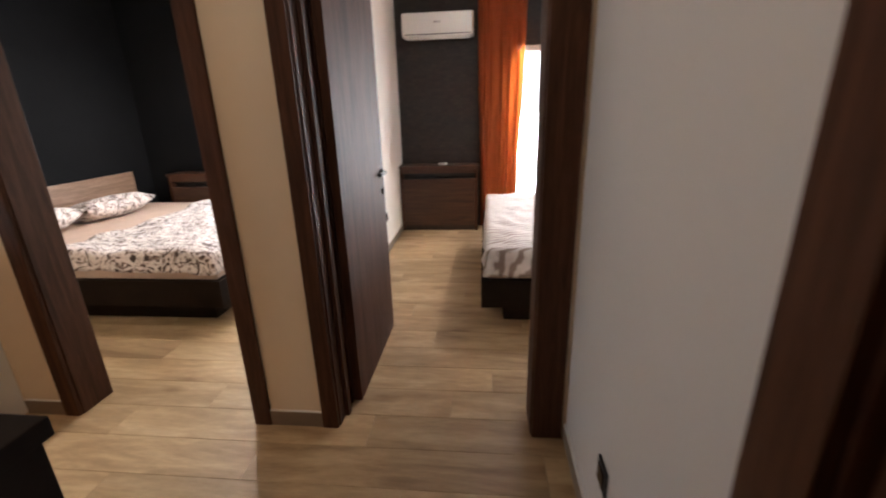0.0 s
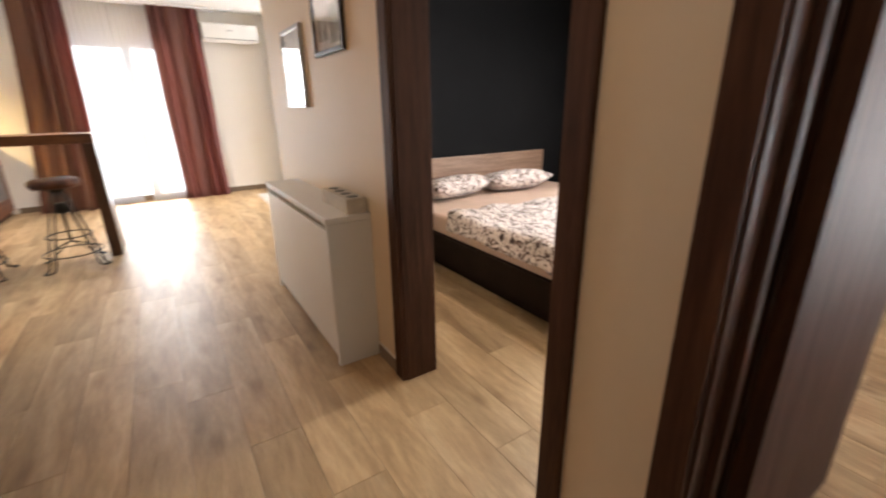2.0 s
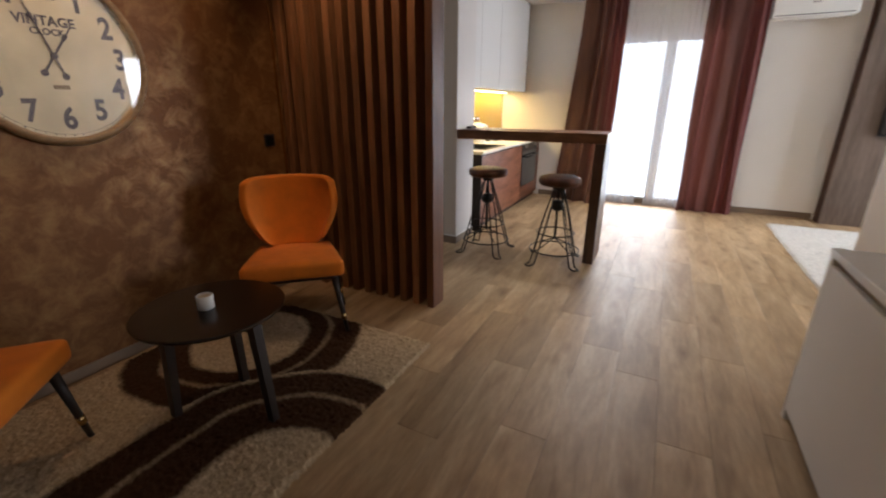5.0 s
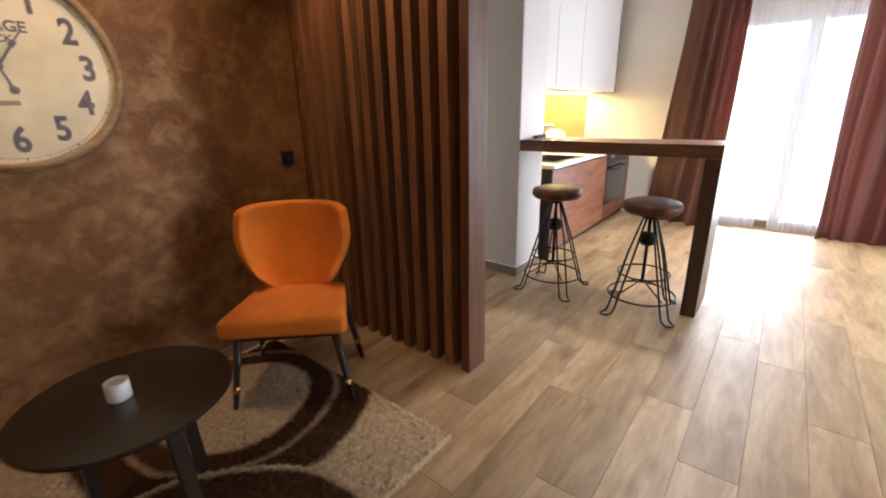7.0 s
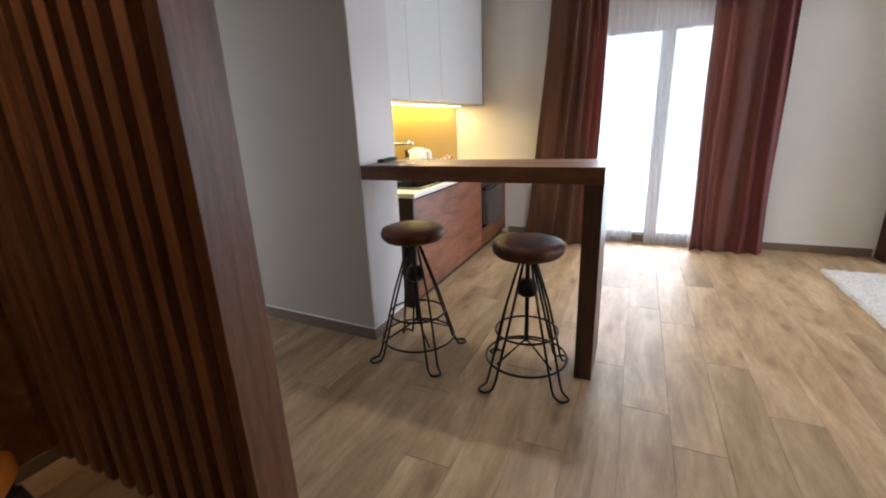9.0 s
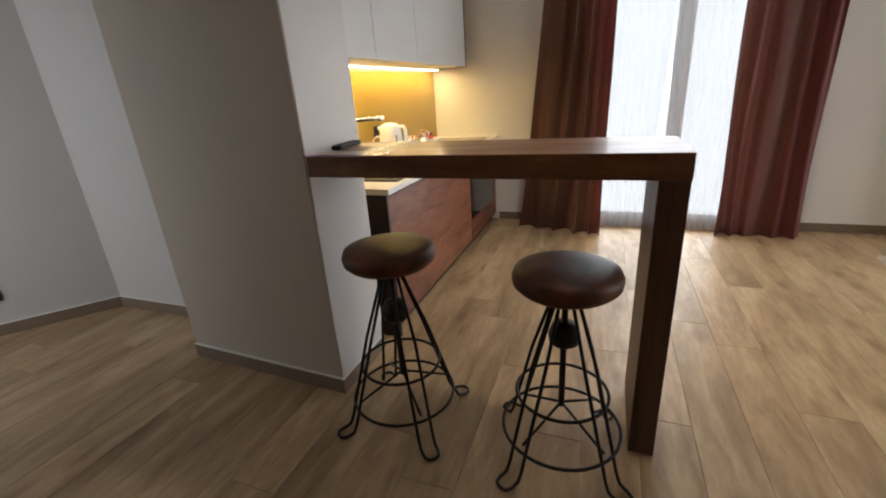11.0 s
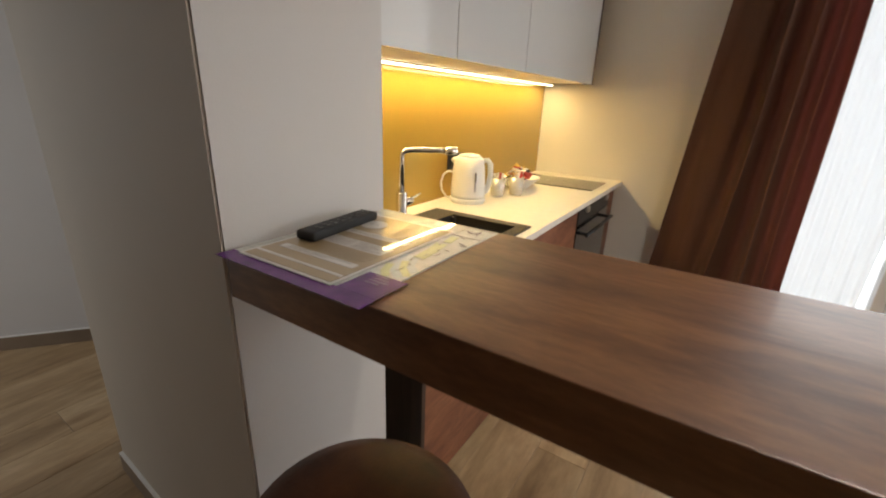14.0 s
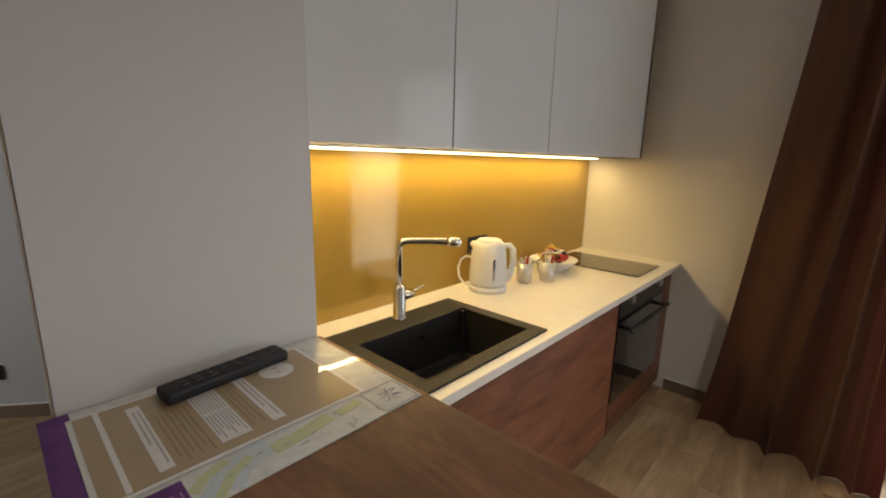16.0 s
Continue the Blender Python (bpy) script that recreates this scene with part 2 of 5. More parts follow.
def wallpaper_mat():
    """Dark brown woven wallpaper with a faint block pattern."""
    m = bpy.data.materials.new("brown_woven_wallpaper")
    t, p = nodes_of(m)
    v = coords(t, (1, 1, 1))
    b = t.nodes.new("ShaderNodeTexBrick")
    b.inputs["Scale"].default_value = 7.0
    b.inputs["Color1"].default_value = (0.016, 0.010, 0.008, 1)
    b.inputs["Color2"].default_value = (0.032, 0.020, 0.016, 1)
    b.inputs["Mortar"].default_value = (0.022, 0.014, 0.011, 1)
    mp = coords(t, (1, 1, 1), (90, 0, 0))
    t.links.new(mp.outputs[0], b.inputs["Vector"])
    n = noise_tex(t, v, 60.0, 5)
    nr = ramp(t, [(0.3, (0.7, 0.7, 0.7)), (0.7, (1.2, 1.2, 1.2))])
    t.links.new(n.outputs["Fac"], nr.inputs["Fac"])
    t.links.new(mixc(t, b.outputs["Color"], nr.outputs["Color"], 1.0, 'MULTIPLY'), p.inputs["Base Color"])
    p.inputs["Roughness"].default_value = 0.55
    bump(t, p, n.outputs["Fac"], 0.4, 0.002)
    return m


M_WALL = plain("warm_white_plaster", (0.79, 0.755, 0.70), 0.7, vary=0.02, scale=1.5, bumps=0.07, bump_scale=180)
M_BEIGE = plain("beige_wall_paint", (0.70, 0.575, 0.43), 0.6, vary=0.02, scale=1.5, bumps=0.07, bump_scale=180)
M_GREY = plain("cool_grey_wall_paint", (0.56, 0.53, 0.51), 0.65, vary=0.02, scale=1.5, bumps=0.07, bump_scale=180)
M_PILLAR = plain("greige_pillar_face", (0.50, 0.435, 0.355), 0.65, vary=0.025, scale=1.8, bumps=0.07, bump_scale=180)
M_CEIL = plain("white_ceiling_paint", (0.78, 0.77, 0.75), 0.8, vary=0.015, scale=1.0, bumps=0.2, bump_scale=160)
M_BLACKWALL = plain("charcoal_wall_paint", (0.011, 0.011, 0.012), 0.9, vary=0.10, scale=1.2, bumps=0.07, bump_scale=180)
M_BLACKWALL.node_tree.nodes["Principled BSDF"].inputs["Specular IOR Level"].default_value = 0.05
M_GOLD = gold_wall_mat()
M_PAPER = wallpaper_mat()
M_OAK = timber("oak_plank", (0.265, 0.165, 0.080), (0.45, 0.308, 0.166), (0.60, 0.445, 0.27), 'x', 0.45, 5.0, 1.4, knots=True, bumps=0.15, tone=(0.80, 1.10), pores=0.55)
M_GROUT = plain("plank_joint_filler", (0.31, 0.225, 0.145), 0.8)
M_DOOR = timber("dark_walnut_veneer", (0.034, 0.012, 0.006), (0.066, 0.025, 0.012), (0.10, 0.042, 0.020), 'z', 0.62, 14.0, 2.6, jitter=False)
M_DOORX = timber("dark_walnut_across", (0.032, 0.012, 0.006), (0.062, 0.025, 0.012), (0.095, 0.041, 0.020), 'x', 0.40, 14.0, 2.6, jitter=False)
M_DOOR.node_tree.nodes["Principled BSDF"].inputs["Specular IOR Level"].default_value = 0.22
M_SLAT = timber("walnut_slat", (0.14, 0.059, 0.025), (0.25, 0.112, 0.049), (0.34, 0.164, 0.078), 'z', 0.40, 16.0, 2.4)
M_POST = timber("walnut_post", (0.075, 0.028, 0.013), (0.14, 0.055, 0.025), (0.20, 0.084, 0.039), 'z', 0.45, 14.0, 2.2, jitter=False)
M_PANEL = timber("dark_backing_panel", (0.022, 0.011, 0.007), (0.036, 0.018, 0.011), (0.05, 0.026, 0.016), 'z', 0.5, 14.0, 2.0, jitter=False)
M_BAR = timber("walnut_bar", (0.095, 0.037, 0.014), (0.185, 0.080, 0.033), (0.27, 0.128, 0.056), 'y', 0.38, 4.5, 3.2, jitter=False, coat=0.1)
# bar leg and slat backing take a darker walnut than the bar top
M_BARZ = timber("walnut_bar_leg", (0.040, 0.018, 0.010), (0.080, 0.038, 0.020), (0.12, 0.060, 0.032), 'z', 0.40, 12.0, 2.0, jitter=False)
M_FRONT = timber("walnut_cabinet_front", (0.085, 0.026, 0.012), (0.19, 0.068, 0.032), (0.28, 0.112, 0.056), 'x', 0.42, 4.0, 2.6, jitter=True)
M_BASE = plain("taupe_baseboard", (0.20, 0.145, 0.10), 0.45, vary=0.06)
M_BEDW = timber("bed_walnut", (0.20, 0.115, 0.075), (0.30, 0.185, 0.125), (0.40, 0.26, 0.18), 'y', 0.45, 14.0, 2.2, jitter=False)
M_DARKBED = plain("dark_brown_bed_frame", (0.016, 0.009, 0.006), 0.75, vary=0.15)
M_DARKBED.node_tree.nodes["Principled BSDF"].inputs["Specular IOR Level"].default_value = 0.1
M_WHITE = plain("white_lacquer", (0.74, 0.72, 0.69), 0.45, vary=0.015, scale=2.0, bumps=0.03)
M_GLOSS = plain("glossy_white_lacquer", (0.66, 0.65, 0.64), 0.10, vary=0.015, scale=1.0, bumps=0.0, coat=0.0)
M_GLOSS.node_tree.nodes["Principled BSDF"].inputs["Specular IOR Level"].default_value = 0.16
M_PLASTIC = plain("white_plastic", (0.78, 0.77, 0.74), 0.35, vary=0.02, bumps=0.05)
M_BLACKP = plain("black_plastic", (0.014, 0.014, 0.015), 0.38, vary=0.15, bumps=0.15)
M_STONEW = plain("white_stone_counter", (0.80, 0.76, 0.68), 0.30, vary=0.02, scale=20.0, bumps=0.05)
M_SINK = plain("black_granite_composite", (0.012, 0.011, 0.010), 0.6, vary=0.25, scale=220.0, bumps=0.35, bump_scale=500)
M_CHROME = plain("polished_chrome", (0.72, 0.72, 0.72), 0.07, 1.0, vary=0.02, bumps=0.0)
M_STEEL = plain("brushed_steel", (0.50, 0.50, 0.50), 0.28, 1.0, vary=0.05, bumps=0.1)
M_BRASS = plain("satin_brass", (0.62, 0.43, 0.18), 0.25, 1.0, vary=0.05, bumps=0.05)
M_IRON = plain("blackened_iron", (0.030, 0.026, 0.023), 0.45, 0.75, vary=0.25, bumps=0.3)
M_SPLASH = plain("gold_back_painted_glass", (0.41, 0.265, 0.055), 0.10, 0.10, vary=0.04, scale=1.2, bumps=0.0, coat=0.6)
M_SPLASH.node_tree.nodes["Principled BSDF"].inputs["Specular IOR Level"].default_value = 0.25
M_BLACKGLASS = plain("black_glass", (0.010, 0.010, 0.011), 0.06, vary=0.05, bumps=0.0, coat=0.5)
M_ORANGE = plain("orange_velvet", (0.70, 0.19, 0.003), 0.80, vary=0.10, scale=7.0, bumps=0.35, bump_scale=420, sheen=0.05)
M_LEATHER = plain("worn_brown_leather", (0.095, 0.032, 0.013), 0.50, vary=0.42, scale=7.0, bumps=0.35, bump_scale=160)
M_LEATHER.node_tree.nodes["Principled BSDF"].inputs["Specular IOR Level"].default_value = 0.28
M_DARKWOOD = plain("black_stained_wood", (0.022, 0.014, 0.010), 0.42, vary=0.15)
# red here is window backlight put into the colour, brown the cloth without it
M_CURTAIN = cloth("wine_red_backlit_curtain", (0.130, 0.025, 0.021), 0.12, second=(0.112, 0.038, 0.027))
M_CURTAINB = cloth("brown_curtain_backlit_red", (0.108, 0.043, 0.022), 0.10, second=(0.115, 0.025, 0.018))
M_ORCURT = cloth("rust_orange_curtain", (0.42, 0.080, 0.014), 0.48)
M_SHEER = sheer_mat("white_voile", (0.94, 0.95, 0.97), 0.43)
M_FRAMEW = plain("white_window_profile", (0.80, 0.80, 0.80), 0.35, vary=0.015, bumps=0.03)
M_GLASS = glass("window_glass")
M_LED = glow("led_strip", (1.0, 0.80, 0.45), 14.0)
M_SILVER = plain("silver_picture_frame", (0.30, 0.29, 0.28), 0.35, 0.6, vary=0.1, bumps=0.1)
M_BLACKF = plain("black_picture_frame", (0.02, 0.018, 0.016), 0.4)
M_OUT = glow("pale_outdoor_backdrop", (0.93, 0.97, 1.0), 2.0)


# ---- mesh helpers ----
def slab(bm, lo, hi, bev=0.0, seg=2):
    """A box between two corners, with rounded edges."""
    r = bmesh.ops.create_cube(bm, size=1.0)
    vs = r["verts"]
    for v in vs:
        v.co = Vector([lo[i] + (v.co[i] + 0.5) * (hi[i] - lo[i]) for i in range(3)])
    if bev > 0:
        es = list({e for v in vs for e in v.link_edges})
        bmesh.ops.bevel(bm, geom=es, offset=bev, segments=seg, affect='EDGES', profile=0.7)


def prism(bm, outline, z0, z1):
    """An upright prism over a ground outline that runs counter-clockwise."""
    a = [bm.verts.new((x, y, z0)) for x, y in outline]
    b = [bm.verts.new((x, y, z1)) for x, y in outline]
    n = len(a)
    for i in range(n):
        bm.faces.new((a[i], a[(i + 1) % n], b[(i + 1) % n], b[i]))
    bm.faces.new(list(reversed(a)))
    bm.faces.new(b)


def lathe(bm, profile, seg=32, at=(0, 0, 0), cap=True):
    """A body of revolution about z; profile: radius and height, from below."""
    rings = []
    for r, z in profile:
        rings.append([bm.verts.new((at[0] + r * math.cos(6.283185 * i / seg), at[1] + r * math.sin(6.283185 * i / seg), at[2] + z)) for i in range(seg)])
    for a, b in zip(rings, rings[1:]):
        for i in range(seg):
            bm.faces.new((a[i], a[(i + 1) % seg], b[(i + 1) % seg], b[i]))
    if cap:
        bm.faces.new(list(reversed(rings[0])))
        bm.faces.new(rings[-1])


def tube(bm, pts, r, seg=8, taper=None):
    """A round bar along points, closed at its ends."""
    pts = [Vector(p) for p in pts]
    rings = []
    up = None
    for i, p in enumerate(pts):
        d = (pts[min(i + 1, len(pts) - 1)] - pts[max(i - 1, 0)]).normalized()
        if up is None:
            up = d.orthogonal().normalized()
        up = (up - d * up.dot(d)).normalized()
        side = d.cross(up)
        rr = r if taper is None else r + (taper - r) * i / (len(pts) - 1)
        rings.append([bm.verts.new(p + (up * math.cos(a) + side * math.sin(a)) * rr) for a in [6.283185 * k / seg for k in range(seg)]])
    for a, b in zip(rings, rings[1:]):
        for i in range(seg):
            bm.faces.new((a[i], a[(i + 1) % seg], b[(i + 1) % seg], b[i]))
    bm.faces.new(list(reversed(rings[0])))
    bm.faces.new(rings[-1])


def ring_bar(bm, centre, rad, r, seg=32, side=8):
    """A bar bent into a level circle."""
    rows = []
    for i in range(seg):
        a = 6.283185 * i / seg
        d = Vector((math.cos(a), math.sin(a), 0))
        rows.append([bm.verts.new(Vector(centre) + d * (rad + r * math.cos(b)) + Vector((0, 0, r * math.sin(b)))) for b in [6.283185 * k / side for k in range(side)]])
    for i in range(seg):
        a, b = rows[i], rows[(i + 1) % seg]
        for k in range(side):
            bm.faces.new((a[k], b[k], b[(k + 1) % side], a[(k + 1) % side]))


def sheet(bm, nu, nv, fn):
    """A grid surface; fn(u, v) gives the place for u, v in 0..1."""
    g = [[bm.verts.new(fn(i / nu, j / nv)) for j in range(nv + 1)] for i in range(nu + 1)]
    for i in range(nu):
        for j in range(nv):
            bm.faces.new((g[i][j], g[i + 1][j], g[i + 1][j + 1], g[i][j + 1]))
    return g


def finish(name, bm, material, smooth=False):
    bmesh.ops.recalc_face_normals(bm, faces=bm.faces)
    me = bpy.data.meshes.new(name)
    bm.to_mesh(me)
    bm.free()
    if material:
        me.materials.append(material)
    for f in me.polygons:
        f.use_smooth = smooth
    return new(name, me)


def part(name, bm, material, parent, label="", smooth=False):
    ob = finish(name, bm, material, smooth)
    ob.parent = parent
    if label:
        tagged(ob, label)
    return ob


def block(name, lo, hi, material, parent=None, label="", bev=0.003):
    bm = bmesh.new()
    slab(bm, lo, hi, bev)
    if parent is None:
        return finish(name, bm, material)
    return part(name, bm, material, parent, label)


def thing(name, m, label, category, group=""):
    ob = new(name)
    ob.matrix_world = m
    return tagged(ob, label, category, group)


def setting(name, lo, hi, material, label="", category="wall", bev=0.0):
    bm = bmesh.new()
    slab(bm, lo, hi, bev)
    return tagged(finish(name, bm, material), label, category, kind="structure")


# ---- large structure ----
H = 2.62
XE, YN, YG = 0.45, 1.58, -1.715

tagged(block("floor", (-8.3, -5.4, -0.12), (2.3, 5.5, -0.006), M_GROUT, bev=0), "oak-look plank floor with thin dark joints", "floor", kind="structure")
tagged(block("ceiling", (-8.3, -5.4, H), (2.3, 5.5, H + 0.12), M_CEIL, bev=0), "plain white painted ceiling", "ceiling", kind="structure")

# west wall with the balcony door opening
WY0, WY1, WZ = -0.12, 1.22, 2.15
bm = bmesh.new()
slab(bm, (XW - 0.25, -5.4, -0.006), (XW, WY0, H))
slab(bm, (XW - 0.25, WY1, -0.006), (XW, 5.5, H))
slab(bm, (XW - 0.25, WY0, WZ), (XW, WY1, H))
tagged(finish("wall_west", bm, M_WALL), "white plaster wall with a tall balcony door", "wall", kind="structure")

# hall north wall: two door openings
D1A, D1B, D2A, D2B, DH = -1.835, -0.955, -0.548, 0.30, 2.05
TN = 0.16
bm = bmesh.new()
for a, b in ((-3.80, -1.89), (-0.90, -0.60), (0.41, XE)):
    slab(bm, (a, YN, -0.006), (b, YN + TN, H))
slab(bm, (-1.89, YN, DH + 0.03), (-0.90, YN + TN, H))
slab(bm, (-0.60, YN, DH + 0.03), (0.41, YN + TN, H))
tagged(finish("wall_hall_north", bm, M_BEIGE), "beige painted hall wall with two doorways", "wall", kind="structure")
setting("wall_end_face", (-3.92, YN, -0.006), (-3.80, 4.70, H), M_BEIGE, "beige wall beside the living room")
setting("wall_bedroom_dark_west", (-3.80, YN + TN, -0.006), (-3.78, 4.70, H), M_BLACKWALL, "charcoal painted wall behind the bed")

# east hall wall with a dark door
bm = bmesh.new()
slab(bm, (XE, 0.45, -0.006), (XE + 0.12, YN + TN, H))
slab(bm, (XE, YG, -0.006), (XE + 0.12, -0.50, H))
slab(bm, (XE, -0.50, DH), (XE + 0.12, 0.45, H))
tagged(finish("wall_east", bm, M_GREY), "cool grey hall wall beside the doorway", "wall", kind="structure")

# south: bronze nook wall, kitchen wall, pillar and passage
setting("wall_bronze", (-3.75, YG - 0.12, -0.006), (XE + 0.12, YG, H), M_GOLD, "bronze metallic plaster wall of the sitting nook")
setting("wall_kitchen", (XW, -1.70, -0.006), (-5.40, -1.58, H), M_WALL, "white wall behind the kitchen units")
# the broad face is coloured darker and warmer than the face above the bar
bm = bmesh.new()
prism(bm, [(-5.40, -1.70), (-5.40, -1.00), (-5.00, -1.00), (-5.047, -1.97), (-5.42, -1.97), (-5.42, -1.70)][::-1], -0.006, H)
tagged(finish("wall_pillar", bm, M_PILLAR), "broad greige pillar beside the bar", "pillar", kind="structure")
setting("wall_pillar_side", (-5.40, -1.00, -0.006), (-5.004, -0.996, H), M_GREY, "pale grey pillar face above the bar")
setting("wall_passage_west", (-5.50, -3.08, -0.006), (-5.375, -1.97, H), M_GREY, "pale grey passage wall")
bm = bmesh.new()
prism(bm, [(-5.50, -3.08), (-5.375, -3.08), (-3.87, -4.25), (-3.96, -4.36), (-5.50, -3.17)][::-1], -0.006, H)
tagged(finish("wall_passage_slant", bm, M_GREY), "pale grey slanting passage wall", "wall", kind="structure")
# the opening in this unseen wall is added only for the passage fill
bm = bmesh.new()
slab(bm, (-3.87, -5.2, -0.006), (-3.75, -4.2, H))
slab(bm, (-3.87, -2.6, -0.006), (-3.75, YG, H))
slab(bm, (-3.87, -4.2, 2.2), (-3.75, -2.6, H))
tagged(finish("wall_passage_east", bm, M_GREY), "plain unseen passage wall with an opening left for the fill lamp", "wall", kind="structure")

# bedrooms
setting("wall_between_bedrooms", (-0.99, YN + TN, -0.006), (-0.87, 5.20, H), M_WALL, "white wall between the bedrooms")
bm = bmesh.new()
slab(bm, (-3.78, 4.70, -0.006), (-2.30, 4.85, H))
slab(bm, (-1.25, 4.70, -0.006), (-0.99, 4.85, H))
slab(bm, (-2.30, 4.70, -0.006), (-1.25, 4.85, 0.6))
slab(bm, (-2.30, 4.70, 2.05), (-1.25, 4.85, H))
tagged(finish("wall_bedroom_dark_north", bm, M_BLACKWALL), "charcoal painted bedroom wall with a window", "wall", kind="structure")
W2A, W2B, W2Z0, W2Z1 = 0.42, 1.45, 0.12, 1.98
bm = bmesh.new()
slab(bm, (-0.87, 5.06, -0.006), (W2A, 5.26, H))
slab(bm, (W2B, 5.06, -0.006), (2.2, 5.26, H))
slab(bm, (W2A, 5.06, -0.006), (W2B, 5.26, W2Z0))
slab(bm, (W2A, 5.06, W2Z1), (W2B, 5.26, H))
tagged(finish("wall_bedroom_north", bm, M_PAPER), "dark brown woven wallpaper wall with a window", "wall", kind="structure")
setting("wall_bedroom_east", (2.08, YN + TN, -0.006), (2.2, 5.06, H), M_WALL, "plain white bedroom wall")
setting("wall_bedroom_south", (XE + 0.12, YN, -0.006), (2.08, YN + TN, H), M_WALL, "plain white bedroom wall")
# living room north wall with its own window
bm = bmesh.new()
slab(bm, (XW, 4.70, -0.006), (-7.72, 4.85, H))
slab(bm, (-6.10, 4.70, -0.006), (-3.92, 4.85, H))
slab(bm, (-7.72, 4.70, -0.006), (-6.10, 4.85, 0.6))
slab(bm, (-7.72, 4.70, 2.1), (-6.10, 4.85, H))
tagged(finish("wall_living_north", bm, M_WALL), "white living room wall", "wall", kind="structure")

# baseboards
def baseboard(lo, hi, bead=True):
    b = tagged(block("baseboard", lo, hi, M_BASE, bev=0.003), "taupe skirting board along the wall", "baseboard", kind="structure")
    if bead:
        block("filler_bead", (lo[0] + 0.001, lo[1] + 0.001, hi[2]), (hi[0] - 0.001, hi[1] - 0.001, hi[2] + 0.005), M_WHITE, b, "pale filler bead", 0.0015)


baseboard((XW, -0.93, 0), (XW + 0.012, -0.16, 0.075))
baseboard((XW, 1.26, 0), (XW + 0.012, 2.43, 0.075))
baseboard((-2.12, YN - 0.012, 0), (-1.915, YN, 0.075))
baseboard((-3.80, YN - 0.012, 0), (-3.44, YN, 0.075))
baseboard((-0.871, YN - 0.012, 0), (-0.62, YN, 0.075))
baseboard((XE - 0.012, 0.512, 0), (XE, YN - 0.015, 0.075))
baseboard((-5.375, -3.07, 0), (-5.363, -1.98, 0.075))
baseboard((-5.395, -0.996, 0), (-5.0, -0.984, 0.075))
baseboard((-3.74, YG, 0), (XE - 0.02, YG + 0.012, 0.06), False)
baseboard((-0.87, 1.76, 0), (-0.858, 4.83, 0.075))
for outline in ([(-5.047, -1.97), (-5.0, -0.984), (-4.988, -0.984), (-5.035, -1.97)], [(-5.375, -3.075), (-3.87, -4.245), (-3.862, -4.236), (-5.367, -3.066)]):
    bm = bmesh.new()
    prism(bm, outline[::-1], 0, 0.075)
    b = tagged(finish("baseboard", bm, M_BASE), "taupe skirting board along the wall", "baseboard", kind="structure")
    bm = bmesh.new()
    prism(bm, outline[::-1], 0.0751, 0.080)
    part("filler_bead", bm, M_WHITE, b, "pale filler bead")


# door frames
def door_frame(name, xa, xb, left_out, right_out):
    f = new(name)
    tagged(f, "dark walnut door frame of an open doorway", "door frame", kind="structure")
    y0, y1 = YN - 0.016, YN + TN + 0.012
    block("jamb", (left_out + 0.025, YN + 0.004, 0), (xa, y1, DH - 0.03), M_DOOR, f)
    block("jamb", (xb, YN + 0.004, 0), (right_out - 0.025, y1, DH - 0.03), M_DOOR, f)
    block("architrave", (left_out, y0, 0), (xa - 0.006, YN + 0.004, DH + 0.06), M_DOOR, f)
    block("architrave", (xb + 0.006, y0, 0), (right_out, YN + 0.004, DH + 0.06), M_DOOR, f)
    block("head", (left_out, y0 - 0.002, DH - 0.03), (right_out, y1, DH + 0.07), M_DOORX, f)
    return f


door_frame("door_frame_1", D1A, D1B, -1.915, -0.871)
d2 = door_frame("door_frame_2", D2A, D2B, -0.625, 0.432)
block("door_stop", (D2A, YN + 0.07, 0), (D2A + 0.018, YN + 0.10, DH - 0.03), M_DOOR, d2)
f3 = tagged(new("door_3"), "dark walnut door with its frame, closed", "door", kind="structure")
block("architrave", (XE - 0.022, 0.405, 0), (XE + 0.0, 0.510, DH + 0.06), M_DOOR, f3)
block("architrave", (XE - 0.022, -0.58, 0), (XE + 0.0, -0.49, DH + 0.06), M_DOOR, f3)
block("head", (XE - 0.022, -0.49, DH - 0.02), (XE, 0.405, DH + 0.06), M_DOORX, f3)
block("jamb", (XE + 0.001, 0.40, 0), (XE + 0.11, 0.449, DH - 0.02), M_DOOR, f3)
block("leaf", (XE + 0.03, -0.49, 0.005), (XE + 0.07, 0.40, DH - 0.025), M_DOOR, f3)


# ---- windows and curtains ----
def backdrop(lo, hi):
    tagged(block("backdrop", lo, hi, M_OUT, bev=0), "pale bright outdoors beyond the windows", "backdrop", kind="structure")


backdrop((-14.2, -12, -3), (-14.0, 12, 9))
backdrop((-14, 13.0, -3), (9, 13.2, 9))

wf = tagged(new("window_1"), "white balcony door with two leaves", "window", kind="structure")
xa, xb = XW - 0.17, XW - 0.10
block("frame_post", (xa, WY0, 0.0), (xb, WY0 + 0.06, WZ), M_FRAMEW, wf)
block("frame_post", (xa, WY1 - 0.06, 0.0), (xb, WY1, WZ), M_FRAMEW, wf)
block("frame_head", (xa, WY0 + 0.06, WZ - 0.07), (xb, WY1 - 0.06, WZ), M_FRAMEW, wf)
block("frame_sill", (xa, WY0 + 0.06, 0.0), (xb, WY1 - 0.06, 0.05), M_FRAMEW, wf)
block("mullion", (xa - 0.004, 0.555, 0.05), (xb + 0.012, 0.675, WZ - 0.07), M_FRAMEW, wf)
